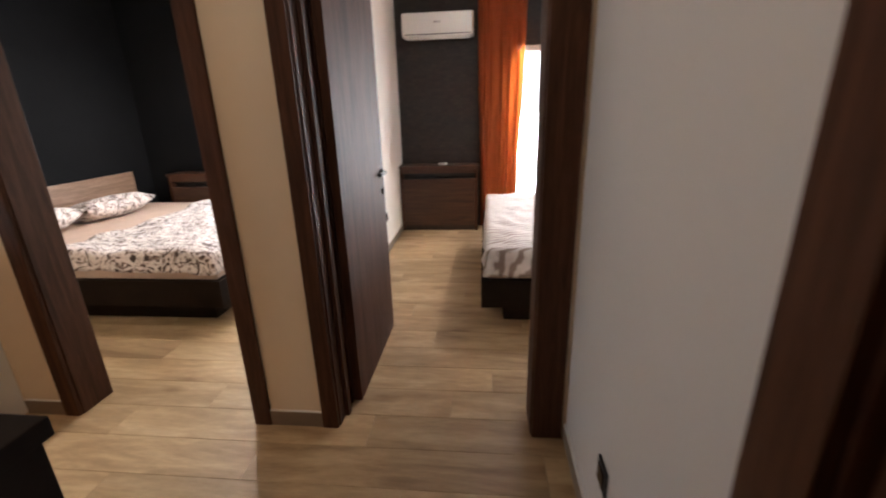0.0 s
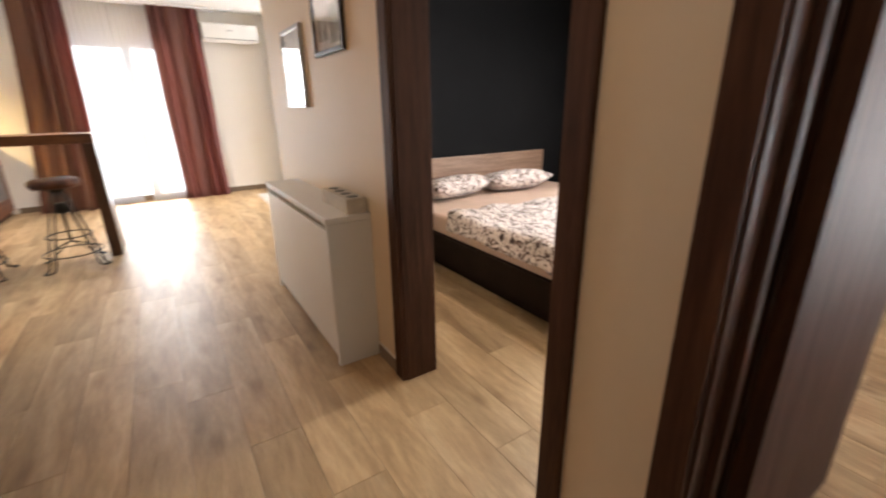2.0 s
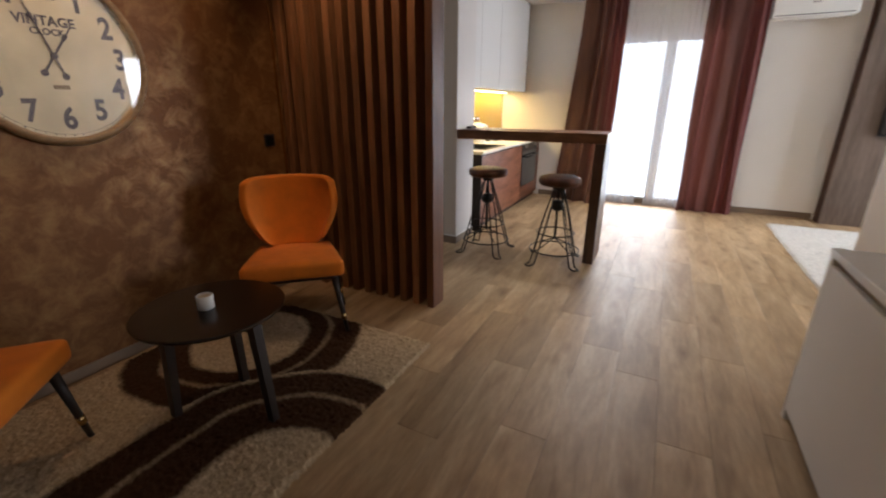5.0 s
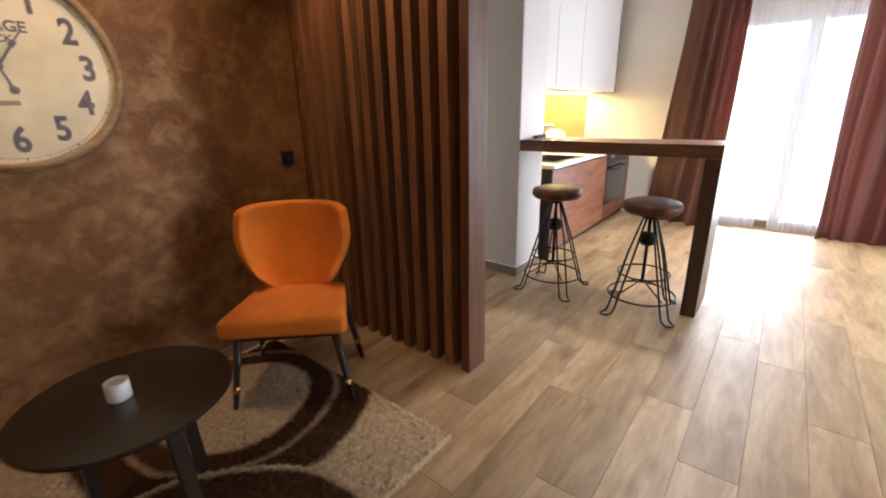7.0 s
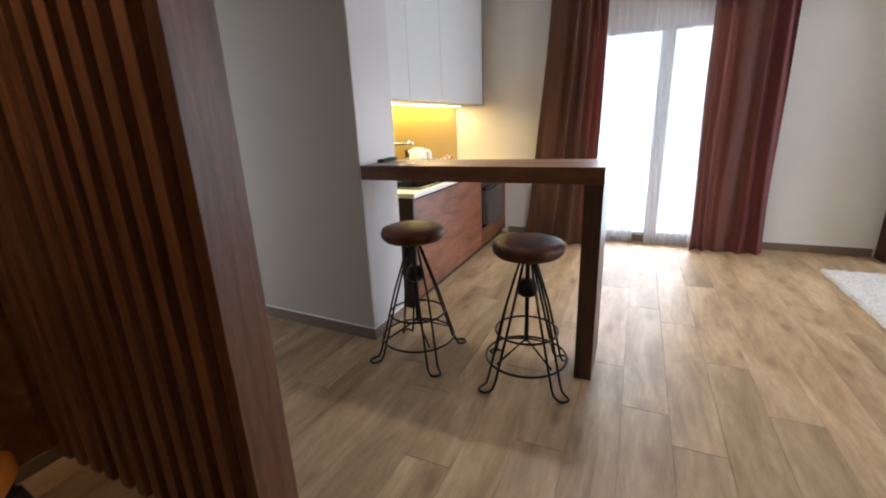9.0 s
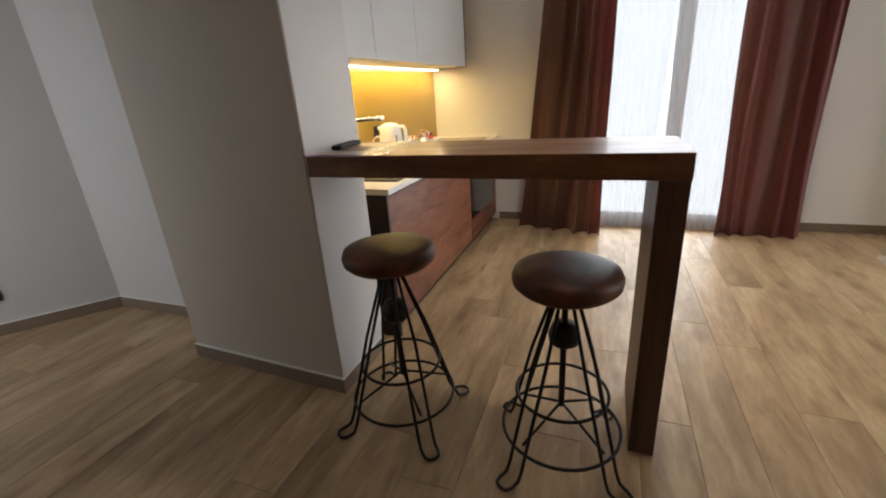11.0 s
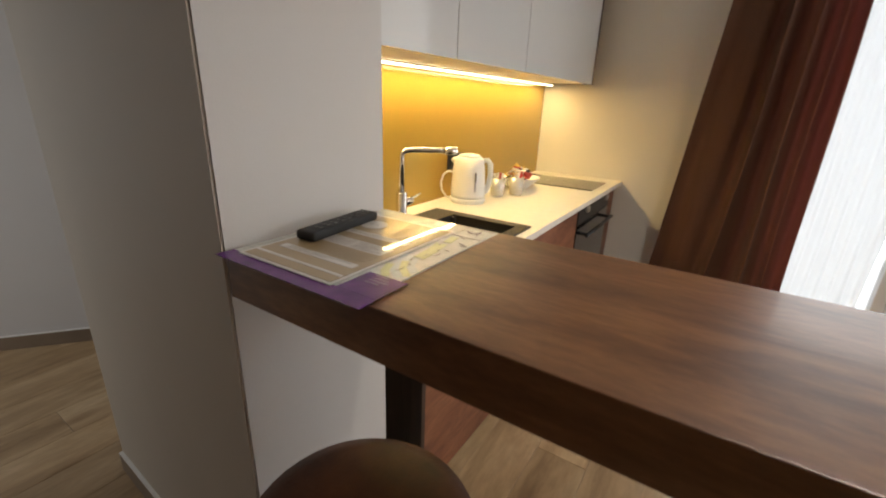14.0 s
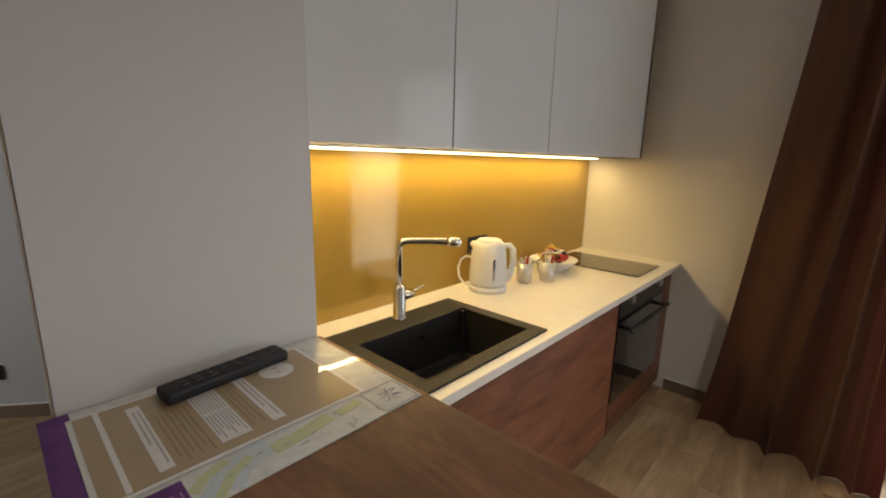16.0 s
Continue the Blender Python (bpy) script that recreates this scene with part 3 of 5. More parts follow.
for a, b in ((WY0 + 0.06, 0.555), (0.675, WY1 - 0.06)):
    p = block("pane", (xa + 0.03, a, 0.05), (xa + 0.036, b, WZ - 0.07), M_GLASS, wf, bev=0)
    p.visible_shadow = False
block("threshold", (xb + 0.002, WY0 + 0.002, 0.0), (XW + 0.02, WY1 - 0.002, 0.075), M_BASE, wf, "taupe threshold")
block("handle", (xb + 0.012, 0.600, 1.02), (xb + 0.03, 0.622, 1.07), M_STEEL, wf)
block("handle_lever", (xb + 0.03, 0.602, 0.92), (xb + 0.045, 0.620, 1.06), M_STEEL, wf)

w2 = tagged(new("window_2"), "white framed bedroom window", "window", kind="structure")
block("frame_post", (W2A, 5.13, W2Z0), (W2A + 0.06, 5.20, W2Z1), M_FRAMEW, w2)
block("frame_post", (W2B - 0.06, 5.13, W2Z0), (W2B, 5.20, W2Z1), M_FRAMEW, w2)
block("mullion", (0.69, 5.125, W2Z0 + 0.05), (0.78, 5.205, W2Z1 - 0.06), M_FRAMEW, w2)
block("frame_head", (W2A + 0.06, 5.13, W2Z1 - 0.06), (W2B - 0.06, 5.20, W2Z1), M_FRAMEW, w2)
block("frame_sill", (W2A + 0.06, 5.13, W2Z0), (W2B - 0.06, 5.20, W2Z0 + 0.05), M_FRAMEW, w2)
for a, b in ((W2A + 0.06, 0.69), (0.78, W2B - 0.06)):
    p = block("pane", (a, 5.16, W2Z0 + 0.05), (b, 5.166, W2Z1 - 0.06), M_GLASS, w2, bev=0)
    p.visible_shadow = False


def curtain(name, top, bottom, base, z0, z1, folds, depth, material, label, along='y', seed=1, thick=0.0, kick=0.0):
    """A hanging cloth in pleats; top and bottom give its two edges along the wall, base its distance line."""
    r = random.Random(seed)
    ph = [r.uniform(-0.5, 0.5) for _ in range(8)]
    bm = bmesh.new()

    def place(u, v):
        a = top[0] + (top[1] - top[0]) * u
        b = bottom[0] + (bottom[1] - bottom[0]) * u
        sway = (1 - v) ** 1.4
        s = b + (a - b) * (1 - sway)
        k = 6.283185 * folds * u + 1.3 * math.sin(5.1 * u + 4 * ph[0]) + 0.5 * math.sin(13 * u + 6 * ph[6]) + 0.5 * math.sin(2.0 * v + ph[1] + 5 * u)
        amp = depth * (0.6 + 0.4 * sway) * (0.75 + 0.35 * math.sin(6.0 * u + 5 * ph[2]) + 0.2 * math.sin(3.0 * v + 11 * u + 4 * ph[5]))
        d = amp * (math.sin(k) + 0.22 * math.sin(2 * k + ph[3] + 2 * v))
        s += 0.25 * amp * math.cos(k) + 0.012 * math.sin(7 * v + 9 * u + ph[4]) * sway
        z = z0 + (z1 - z0) * v
        d += kick * u * sway
        return (base + d, s, z) if along == 'y' else (s, base + d, z)
    sheet(bm, folds * 14, 26, place)
    ob = finish(name, bm, material, True)
    if thick:
        md = ob.modifiers.new("cloth", 'SOLIDIFY')
        md.thickness = thick
    return tagged(ob, label, "curtain")


curtain("curtain", (-0.445, 0.08), (-0.68, 0.06), XW + 0.215, 0.001, H - 0.03, 5, 0.055, M_CURTAINB, "heavy curtain coloured brown with painted-in red backlight, drawn aside beside the kitchen", seed=2, kick=0.17)["group"] = "living room curtains"
curtain("curtain", (0.93, 1.53), (0.95, 1.58), XW + 0.215, 0.001, H - 0.03, 5, 0.05, M_CURTAIN, "wine-red heavy curtain drawn aside beside the balcony door", seed=5)["group"] = "living room curtains"
curtain("voile", (-0.35, 0.52), (-0.28, 0.44), XW + 0.10, 0.001, H - 0.03, 14, 0.016, M_SHEER, "sheer white voile over the balcony door", seed=7)
curtain("voile", (0.50, 1.35), (0.56, 1.26), XW + 0.10, 0.001, H - 0.03, 14, 0.016, M_SHEER, "sheer white voile over the balcony door", seed=9)
block("curtain_rail", (XW + 0.06, -0.75, H - 0.032), (XW + 0.27, 1.75, H - 0.002), M_FRAMEW)
tagged(bpy.data.objects["curtain_rail"], "white double curtain rail fixed under the ceiling", "curtain rail")
curtain("curtain", (0.02, 0.52), (0.04, 0.44), 4.96, 0.03, H - 0.03, 6, 0.035, M_ORCURT, "rust-orange curtain glowing against the bedroom window", along='x', seed=11)["group"] = "bedroom curtains"
curtain("curtain", (1.06, 1.60), (1.02, 1.60), 4.96, 0.03, H - 0.03, 6, 0.035, M_ORCURT, "rust-orange curtain glowing against the bedroom window", along='x', seed=12)["group"] = "bedroom curtains"
block("curtain_rail", (-0.05, 4.90, H - 0.032), (1.75, 5.04, H - 0.002), M_FRAMEW)
tagged(bpy.data.objects["curtain_rail.001"], "white curtain rail fixed under the bedroom ceiling", "curtain rail")


# ---- air conditioners ----
def air_conditioner(m):
    """A wall unit, 0.74 wide along local x, its back on local y = 0, facing -y."""
    t = thing("air_conditioner", m, "white wall-mounted split air conditioner with closed louvre", "air conditioner", "air conditioners")
    bm = bmesh.new()
    slab(bm, (-0.37, -0.19, 0.045), (0.37, 0, 0.27), 0.022, 3)
    part("casing", bm, M_PLASTIC, t, smooth=False)
    block("front_panel", (-0.36, -0.197, 0.085), (0.36, -0.191, 0.25), M_PLASTIC, t, bev=0.002)
    block("louvre", (-0.33, -0.165, 0.028), (0.33, -0.06, 0.043), M_PLASTIC, t, bev=0.004)
    # a raised black strip stands for the shade in the louvre gap
    block("louvre_slot", (-0.34, -0.192, 0.062), (0.34, -0.189, 0.070), M_BLACKP, t, bev=0)
    block("display", (-0.035, -0.2, 0.17), (0.035, -0.197, 0.185), M_STEEL, t, bev=0)
    return t


ac = air_conditioner(pose(XW, 1.93, 2.17, 0, 0, 90))
copy_thing(ac, pose(-0.394, 5.058, 2.025))

# ---- kitchen ----
KY, CY, CZ = -1.575, -0.925, 0.850
bc = thing("base_cabinet", pose(-6.26, KY, 0), "walnut-fronted kitchen base cabinet with one wide handleless front", "cabinet")
block("carcass", (-0.735, 0.005, 0.06), (0.735, 0.586, 0.62), M_PANEL, bc)
block("side_panel", (0.737, 0.005, 0.0), (0.757, 0.632, 0.819), M_PANEL, bc, "dark end panel")
block("plinth", (-0.735, 0.03, 0.0), (0.735, 0.57, 0.06), M_PANEL, bc)
block("drawer_front", (-0.735, 0.588, 0.064), (0.735, 0.610, 0.794), M_FRONT, bc, bev=0.0015)
oc = thing("oven_cabinet", pose(-7.37, KY, 0), "walnut oven cabinet under the hob", "cabinet")
block("carcass", (-0.37, 0.005, 0.06), (0.365, 0.56, 0.818), M_PANEL, oc)
block("drawer", (-0.35, 0.562, 0.064), (0.365, 0.610, 0.235), M_FRONT, oc, bev=0.0015)
block("filler_panel", (-0.49, 0.005, 0.06), (-0.352, 0.608, 0.794), M_FRONT, oc, bev=0.0015)
block("plinth", (-0.49, 0.03, 0.0), (0.365, 0.57, 0.06), M_PANEL, oc)
ov = thing("oven", pose(-7.36, KY + 0.568, 0.238), "black built-in oven with a bar handle", "oven")
block("glass_door", (-0.345, 0.001, 0.003), (0.35, 0.044, 0.46), M_BLACKGLASS, ov)
block("control_panel", (-0.345, 0.001, 0.464), (0.35, 0.044, 0.572), M_BLACKP, ov)
bm = bmesh.new()
tube(bm, [(-0.30, 0.09, 0.40), (0.30, 0.09, 0.40)], 0.011, 10)
slab(bm, (-0.28, 0.044, 0.392), (-0.26, 0.09, 0.408))
slab(bm, (0.26, 0.044, 0.392), (0.28, 0.09, 0.408))
part("handle", bm, M_BLACKP, ov, "black bar handle", True)
for x in (-0.22, 0.22):
    bm = bmesh.new()
    lathe(bm, [(0.022, 0.0), (0.022, 0.016), (0.016, 0.024)], 20)
    bmesh.ops.transform(bm, matrix=pose(x, 0.044, 0.54, -90, 0, 0), verts=bm.verts)
    part("knob", bm, M_STEEL, ov, smooth=False)
# worktop with a cut-out for the sink
SX0, SX1, SY0, SY1 = -6.287, -5.69, -1.437, -0.975
ct = thing("worktop", pose(0, 0, 0), "thin white stone kitchen worktop", "worktop")
bm = bmesh.new()
slab(bm, (XW + 0.002, KY, CZ - 0.03), (SX0, CY, CZ), 0.002)
slab(bm, (SX1, KY, CZ - 0.03), (-5.497, CY, CZ), 0.002)
slab(bm, (SX0, KY, CZ - 0.03), (SX1, SY0, CZ))
slab(bm, (SX0, SY1, CZ - 0.03), (SX1, CY, CZ))
part("slab", bm, M_STONEW, ct)
sk = thing("sink", pose((SX0 + SX1) / 2, (SY0 + SY1) / 2, CZ), "black granite composite sink set into the worktop", "sink")
hw, hd2 = (SX1 - SX0) / 2, (SY1 - SY0) / 2
bm = bmesh.new()
bx0, bx1, by0, by1 = -hw + 0.04, hw - 0.045, -hd2 + 0.115, hd2 - 0.04
slab(bm, (-hw - 0.012, -hd2 - 0.012, -0.004), (bx0, hd2 + 0.012, 0.007), 0.003)
slab(bm, (bx1, -hd2 - 0.012, -0.004), (hw + 0.012, hd2 + 0.012, 0.007), 0.003)
slab(bm, (bx0 - 0.002, -hd2 - 0.012, -0.004), (bx1 + 0.002, by0, 0.0068), 0.003)
slab(bm, (bx0 - 0.002, by1, -0.004), (bx1 + 0.002, hd2 + 0.012, 0.0068), 0.003)
part("rim", bm, M_SINK, sk)
bm = bmesh.new()
slab(bm, (bx0 - 0.002, by0 - 0.002, -0.195), (bx1 + 0.002, by1 + 0.002, -0.0035))
bmesh.ops.delete(bm, geom=[f for f in bm.faces if f.calc_center_median().z > -0.01], context='FACES')
bmesh.ops.bevel(bm, geom=[e for e in bm.edges if len(e.link_faces) == 2], offset=0.018, segments=3, affect='EDGES')
bowl = part("bowl", bm, M_SINK, sk)
wall = bowl.modifiers.new("wall", 'SOLIDIFY')
wall.thickness, wall.offset = 0.008, 1.0
bm = bmesh.new()
lathe(bm, [(0.045, -0.194), (0.045, -0.190), (0.03, -0.189), (0.028, -0.192)], 28, ((bx0 + bx1) / 2 + 0.05, (by0 + by1) / 2, 0))
part("drain", bm, M_CHROME, sk, "chrome drain strainer", True)
bm = bmesh.new()
lathe(bm, [(0.018, 0), (0.018, 0.004)], 20)
bmesh.ops.transform(bm, matrix=pose(-0.02, by0 - 0.001, -0.06, -90, 0, 0), verts=bm.verts)
part("overflow", bm, M_CHROME, sk)
fa = thing("kitchen_tap", pose(-5.985, -1.412, CZ + 0.007), "chrome mixer tap with an angled spout", "tap")
bm = bmesh.new()
lathe(bm, [(0.027, 0), (0.027, 0.006), (0.023, 0.008), (0.023, 0.125), (0.020, 0.13)], 28)
part("body", bm, M_CHROME, fa, smooth=True)
bm = bmesh.new()
tube(bm, [(0, 0, 0.125), (0, 0, 0.27), (0.0, 0.003, 0.285), (-0.012, 0.012, 0.295), (-0.03, 0.025, 0.297), (-0.10, 0.10, 0.297), (-0.145, 0.15, 0.296)], 0.0115, 14)
part("spout", bm, M_CHROME, fa, smooth=True)
bm = bmesh.new()
tube(bm, [(-0.12, 0.124, 0.296), (-0.155, 0.16, 0.296)], 0.016, 16)
part("spray_head", bm, M_CHROME, fa, smooth=True)
bm = bmesh.new()
tube(bm, [(-0.01, 0.0, 0.085), (-0.06, 0.0, 0.085)], 0.019, 18)
tube(bm, [(-0.055, 0.0, 0.088), (-0.12, 0.005, 0.105)], 0.0045, 10)
part("lever", bm, M_CHROME, fa, smooth=True)
hb = thing("hob", pose(-7.475, -1.265, CZ), "black glass two-zone hob let into the worktop", "hob")
block("glass_plate", (-0.19, -0.265, 0.0005), (0.165, 0.275, 0.007), M_BLACKGLASS, hb, bev=0.002)
for y in (-0.14, 0.12):
    bm = bmesh.new()
    ring_bar(bm, (-0.01, y, 0.0072), 0.08, 0.0006, 36, 4)
    part("zone_ring", bm, M_STEEL, hb)
# splashback and LED strip
tagged(block("splashback", (XW + 0.001, KY - 0.004, CZ), (-5.401, KY + 0.002, 1.482), M_SPLASH, bev=0.001), "gold back-painted glass splashback", "splashback")
led = thing("led_strip", pose(-6.60, -1.505, 1.480), "glowing warm LED strip under the wall cabinets", "light strip")
block("profile", (-1.22, -0.010, -0.002), (1.21, 0.012, 0.003), M_STEEL, led, bev=0)
block("diffuser", (-1.22, -0.008, -0.009), (1.21, 0.010, -0.0025), M_LED, led, bev=0)
sk2 = thing("wall_socket", pose(-6.645, KY + 0.002, 1.035), "black double wall socket on the gold splashback", "socket")
block("plate", (-0.075, 0, -0.04), (0.075, 0.009, 0.04), M_BLACKP, sk2)
block("insert", (-0.06, 0.009, -0.025), (-0.01, 0.012, 0.025), M_BLACKGLASS, sk2)
block("insert", (0.01, 0.009, -0.025), (0.06, 0.012, 0.025), M_BLACKGLASS, sk2)
# wall cabinets
UZ, UYF = 1.484, -1.188
xs = [-5.402, -6.012, -6.608, -7.71]
for i in range(3):
    a, b = xs[i + 1] + 0.0015, xs[i] - 0.0015
    uc = thing("wall_cabinet", pose((a + b) / 2, KY, UZ), "glossy white handleless wall cabinet reaching the ceiling", "cabinet", "kitchen wall cabinets")
    w = (b - a) / 2
    block("carcass", (-w, 0.002, 0), (w, UYF - KY - 0.021, H - UZ - 0.012), M_WHITE, uc, bev=0)
    block("door", (-w + 0.001, UYF - KY - 0.019, -0.004), (w - 0.001, UYF - KY, H - UZ - 0.03), M_GLOSS, uc, bev=0.0015)
    if i == 2:
        block("end_panel", (-w - 0.02, 0.002, -0.004), (-w - 0.001, UYF - KY + 0.002, H - UZ - 0.012), M_DOOR, uc, "dark brown end panel")

# kettle
kt = thing("electric_kettle", pose(-6.55, -1.425, CZ), "white plastic electric kettle", "kettle")
bm = bmesh.new()
lathe(bm, [(0.072, 0.0), (0.074, 0.008), (0.074, 0.02), (0.070, 0.023)], 32)
part("power_base", bm, M_PLASTIC, kt, smooth=True)
bm = bmesh.new()
lathe(bm, [(0.069, 0.024), (0.072, 0.04), (0.070, 0.10), (0.066, 0.16), (0.060, 0.20), (0.052, 0.213), (0.03, 0.217)], 36)
part("body", bm, M_PLASTIC, kt, smooth=True)
bm = bmesh.new()
lathe(bm, [(0.045, 0.213), (0.044, 0.222), (0.02, 0.227)], 28)
part("lid", bm, M_PLASTIC, kt, smooth=True)
bm = bmesh.new()
tube(bm, [(0.055, 0, 0.195), (0.078, 0, 0.198), (0.091, 0, 0.18), (0.094, 0, 0.13), (0.088, 0, 0.08), (0.078, 0, 0.05), (0.066, 0, 0.045)], 0.012, 12)
part("handle", bm, M_PLASTIC, kt, smooth=True)
bm = bmesh.new()
tube(bm, [(-0.04, 0.016, 0.178), (-0.058, 0.024, 0.195), (-0.066, 0.028, 0.202)], 0.018, 12, 0.010)
part("spout", bm, M_PLASTIC, kt, smooth=True)
block("level_window", (0.012, -0.0725, 0.06), (0.020, -0.066, 0.15), M_STEEL, kt, "grey water level window")
bm = bmesh.new()
tube(bm, [(-0.066, 0, 0.012), (-0.092, 0, 0.022), (-0.112, 0, 0.055), (-0.116, 0, 0.095), (-0.106, 0, 0.130), (-0.088, 0, 0.145), (-0.066, 0, 0.142)], 0.0042, 8)
part("cord", bm, M_PLASTIC, kt, "white looped power cord", True)
kt.rotation_euler, kt.scale = (0, 0, radians(131)), (1.22, 1.22, 1.08)


M_CUP = plain("silvery_glass", (0.74, 0.71, 0.64), 0.22, 0.55, vary=0.08, scale=40, bumps=0.1)


def glass_cup(m):
    t = thing("glass_cup", m, "small silvery glass cup with wrapped sachets in it", "cup", "cups on the worktop")
    bm = bmesh.new()
    lathe(bm, [(0.024, 0), (0.027, 0.004), (0.033, 0.085), (0.030, 0.085), (0.024, 0.008)], 24, cap=False)
    part("cup", bm, M_CUP, t, smooth=True)
    for i in range(5):
        a = i * 1.26
        bm = bmesh.new()
        tube(bm, [(0.008 * math.cos(a), 0.008 * math.sin(a), 0.02), (0.02 * math.cos(a), 0.02 * math.sin(a), 0.105 + 0.006 * (i % 2))], 0.0055, 8)
        part("sachet", bm, [M_PLASTIC, M_BRASS, M_PLASTIC, M_TEA, M_PLASTIC][i], t)
    bm = bmesh.new()
    tube(bm, [(0.031, 0, 0.07), (0.05, 0, 0.068), (0.054, 0, 0.045), (0.045, 0, 0.025), (0.028, 0, 0.022)], 0.004, 8)
    part("handle", bm, M_STEEL, t, smooth=True)
    return t


M_TEA = plain("red_paper_packet", (0.45, 0.04, 0.03), 0.5)
M_TEAY = plain("yellow_paper_packet", (0.62, 0.42, 0.06), 0.5)
cup = glass_cup(pose(-6.785, -1.372, CZ, 0, 0, 200))
cup.scale = (1.32, 1.32, 1.2)
copy_thing(cup, pose(-6.89, -1.305, CZ, 0, 0, 250))
bw = thing("serving_bowl", pose(-7.11, -1.39, CZ), "white bowl heaped with tea and sugar packets", "bowl")
bm = bmesh.new()
lathe(bm, [(0.05, 0), (0.055, 0.004), (0.105, 0.045), (0.11, 0.052), (0.105, 0.052), (0.05, 0.01)], 32, cap=False)
part("dish", bm, M_PLASTIC, bw, smooth=True)
rp = random.Random(3)
for i in range(24):
    bm = bmesh.new()
    slab(bm, (-0.03, -0.02, -0.003), (0.03, 0.02, 0.003), 0.002, 1)
    a, r = rp.uniform(0, 6.28), rp.uniform(0, 0.06)
    bmesh.ops.transform(bm, matrix=pose(r * math.cos(a), r * math.sin(a), 0.045 + 0.05 * rp.random() * (1 - r / 0.09), rp.uniform(-50, 50), rp.uniform(-50, 50), rp.uniform(0, 180)), verts=bm.verts)
    part("packet", bm, [M_TEA, M_TEAY, M_PLASTIC, M_BLACKP][i % 4], bw)

bw.scale = (1.2, 1.2, 1.3)

# ---- bar ----
BZ = 1.091
bar = thing("bar_table", pose(0, 0, 0), "walnut bar table with a slab leg, fixed to the pillar", "bar table")
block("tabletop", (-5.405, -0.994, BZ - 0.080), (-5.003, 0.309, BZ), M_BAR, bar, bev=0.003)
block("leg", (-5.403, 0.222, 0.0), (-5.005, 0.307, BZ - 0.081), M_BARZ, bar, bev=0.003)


def stool(m, lift=0.0):
    t = thing("bar_stool", m, "round brown leather bar stool on a black wire base", "bar stool", "stools at the bar")
    lifted = Matrix.Translation((0, 0, lift))
    bm = bmesh.new()
    lathe(bm, [(0.10, 0.670), (0.154, 0.678), (0.172, 0.696), (0.175, 0.720), (0.166, 0.741), (0.136, 0.752), (0.06, 0.757), (0.01, 0.758)], 40)
    bmesh.ops.transform(bm, matrix=lifted, verts=bm.verts)
    part("seat", bm, M_LEATHER, t, smooth=True)
    bm = bmesh.new()
    lathe(bm, [(0.045, 0.64), (0.06, 0.664), (0.06, 0.672)], 24)
    bmesh.ops.transform(bm, matrix=lifted, verts=bm.verts)
    part("seat_plate", bm, M_IRON, t)
    bm = bmesh.new()
    tube(bm, [(0, 0, 0.66 + lift), (0, 0, 0.20)], 0.011, 12)
    part("screw_spindle", bm, M_IRON, t, smooth=True)
    bm = bmesh.new()
    lathe(bm, [(0.030, 0.455), (0.050, 0.470), (0.054, 0.50), (0.040, 0.535), (0.026, 0.545)], 24)
    part("hub", bm, M_IRON, t, smooth=True)
    for i in range(4):
        a = radians(45 + 90 * i)
        d, s = Vector((math.cos(a), math.sin(a), 0)), Vector((-math.sin(a), math.cos(a), 0))
        bm = bmesh.new()
        pts = []
        for k in (1, -1):
            row = [d * 0.035 + s * 0.012 * k + Vector((0, 0, 0.655)), d * 0.12 + s * 0.028 * k + Vector((0, 0, 0.40)), d * 0.222 + s * 0.029 * k + Vector((0, 0, 0.05)), d * 0.238 + s * 0.029 * k + Vector((0, 0, 0.016)), d * 0.268 + s * 0.029 * k + Vector((0, 0, 0.008))]
            pts += row if k == 1 else [d * 0.289 + s * 0.022 + Vector((0, 0, 0.008)), d * 0.297 + Vector((0, 0, 0.008)), d * 0.289 - s * 0.022 + Vector((0, 0, 0.008))] + row[::-1]
        tube(bm, pts, 0.0062, 8)
        part("leg", bm, M_IRON, t, smooth=True)
        bm = bmesh.new()
        tube(bm, [(0, 0, 0.215), (d.x * 0.19, d.y * 0.19, 0.125)], 0.005, 8)
        part("brace", bm, M_IRON, t, smooth=True)
    for rad, z in ((0.208, 0.115), (0.158, 0.265)):
        bm = bmesh.new()
        ring_bar(bm, (0, 0, z), rad, 0.006, 40, 8)
        part("foot_ring", bm, M_IRON, t, smooth=True)
    return t


stool(pose(-4.963, -0.660, 0), 0.022)
stool(pose(-4.950, -0.018, 0, 0, 0, 9), -0.004)

# papers and remote control on the bar
M_PURPLE = plain("purple_print", (0.115, 0.022, 0.165), 0.25, vary=0.15, scale=30)
M_KRAFT = plain("kraft_brown_print", (0.33, 0.235, 0.125), 0.3, vary=0.03, scale=9, coat=0.6)
M_PAPERW = plain("white_paper_print", (0.62, 0.59, 0.57), 0.3, vary=0.03, scale=25, coat=0.6)
M_GREENP = plain("map_green_print", (0.50, 0.52, 0.30), 0.25, vary=0.06, scale=20)
M_BLUEP = plain("map_blue_print", (0.48, 0.53, 0.56), 0.25, vary=0.05, scale=20)
M_INK = plain("dark_ink", (0.10, 0.08, 0.09), 0.4)
M_INKG = plain("faded_grey_ink", (0.33, 0.30, 0.29), 0.4)
M_LILAC = plain("pale_purple_print", (0.22, 0.10, 0.27), 0.3)
M_REMOTE = plain("matt_black_rubber", (0.010, 0.010, 0.011), 0.6, vary=0.15, bumps=0.2)
M_INKB = plain("brown_ink", (0.24, 0.165, 0.085), 0.4)
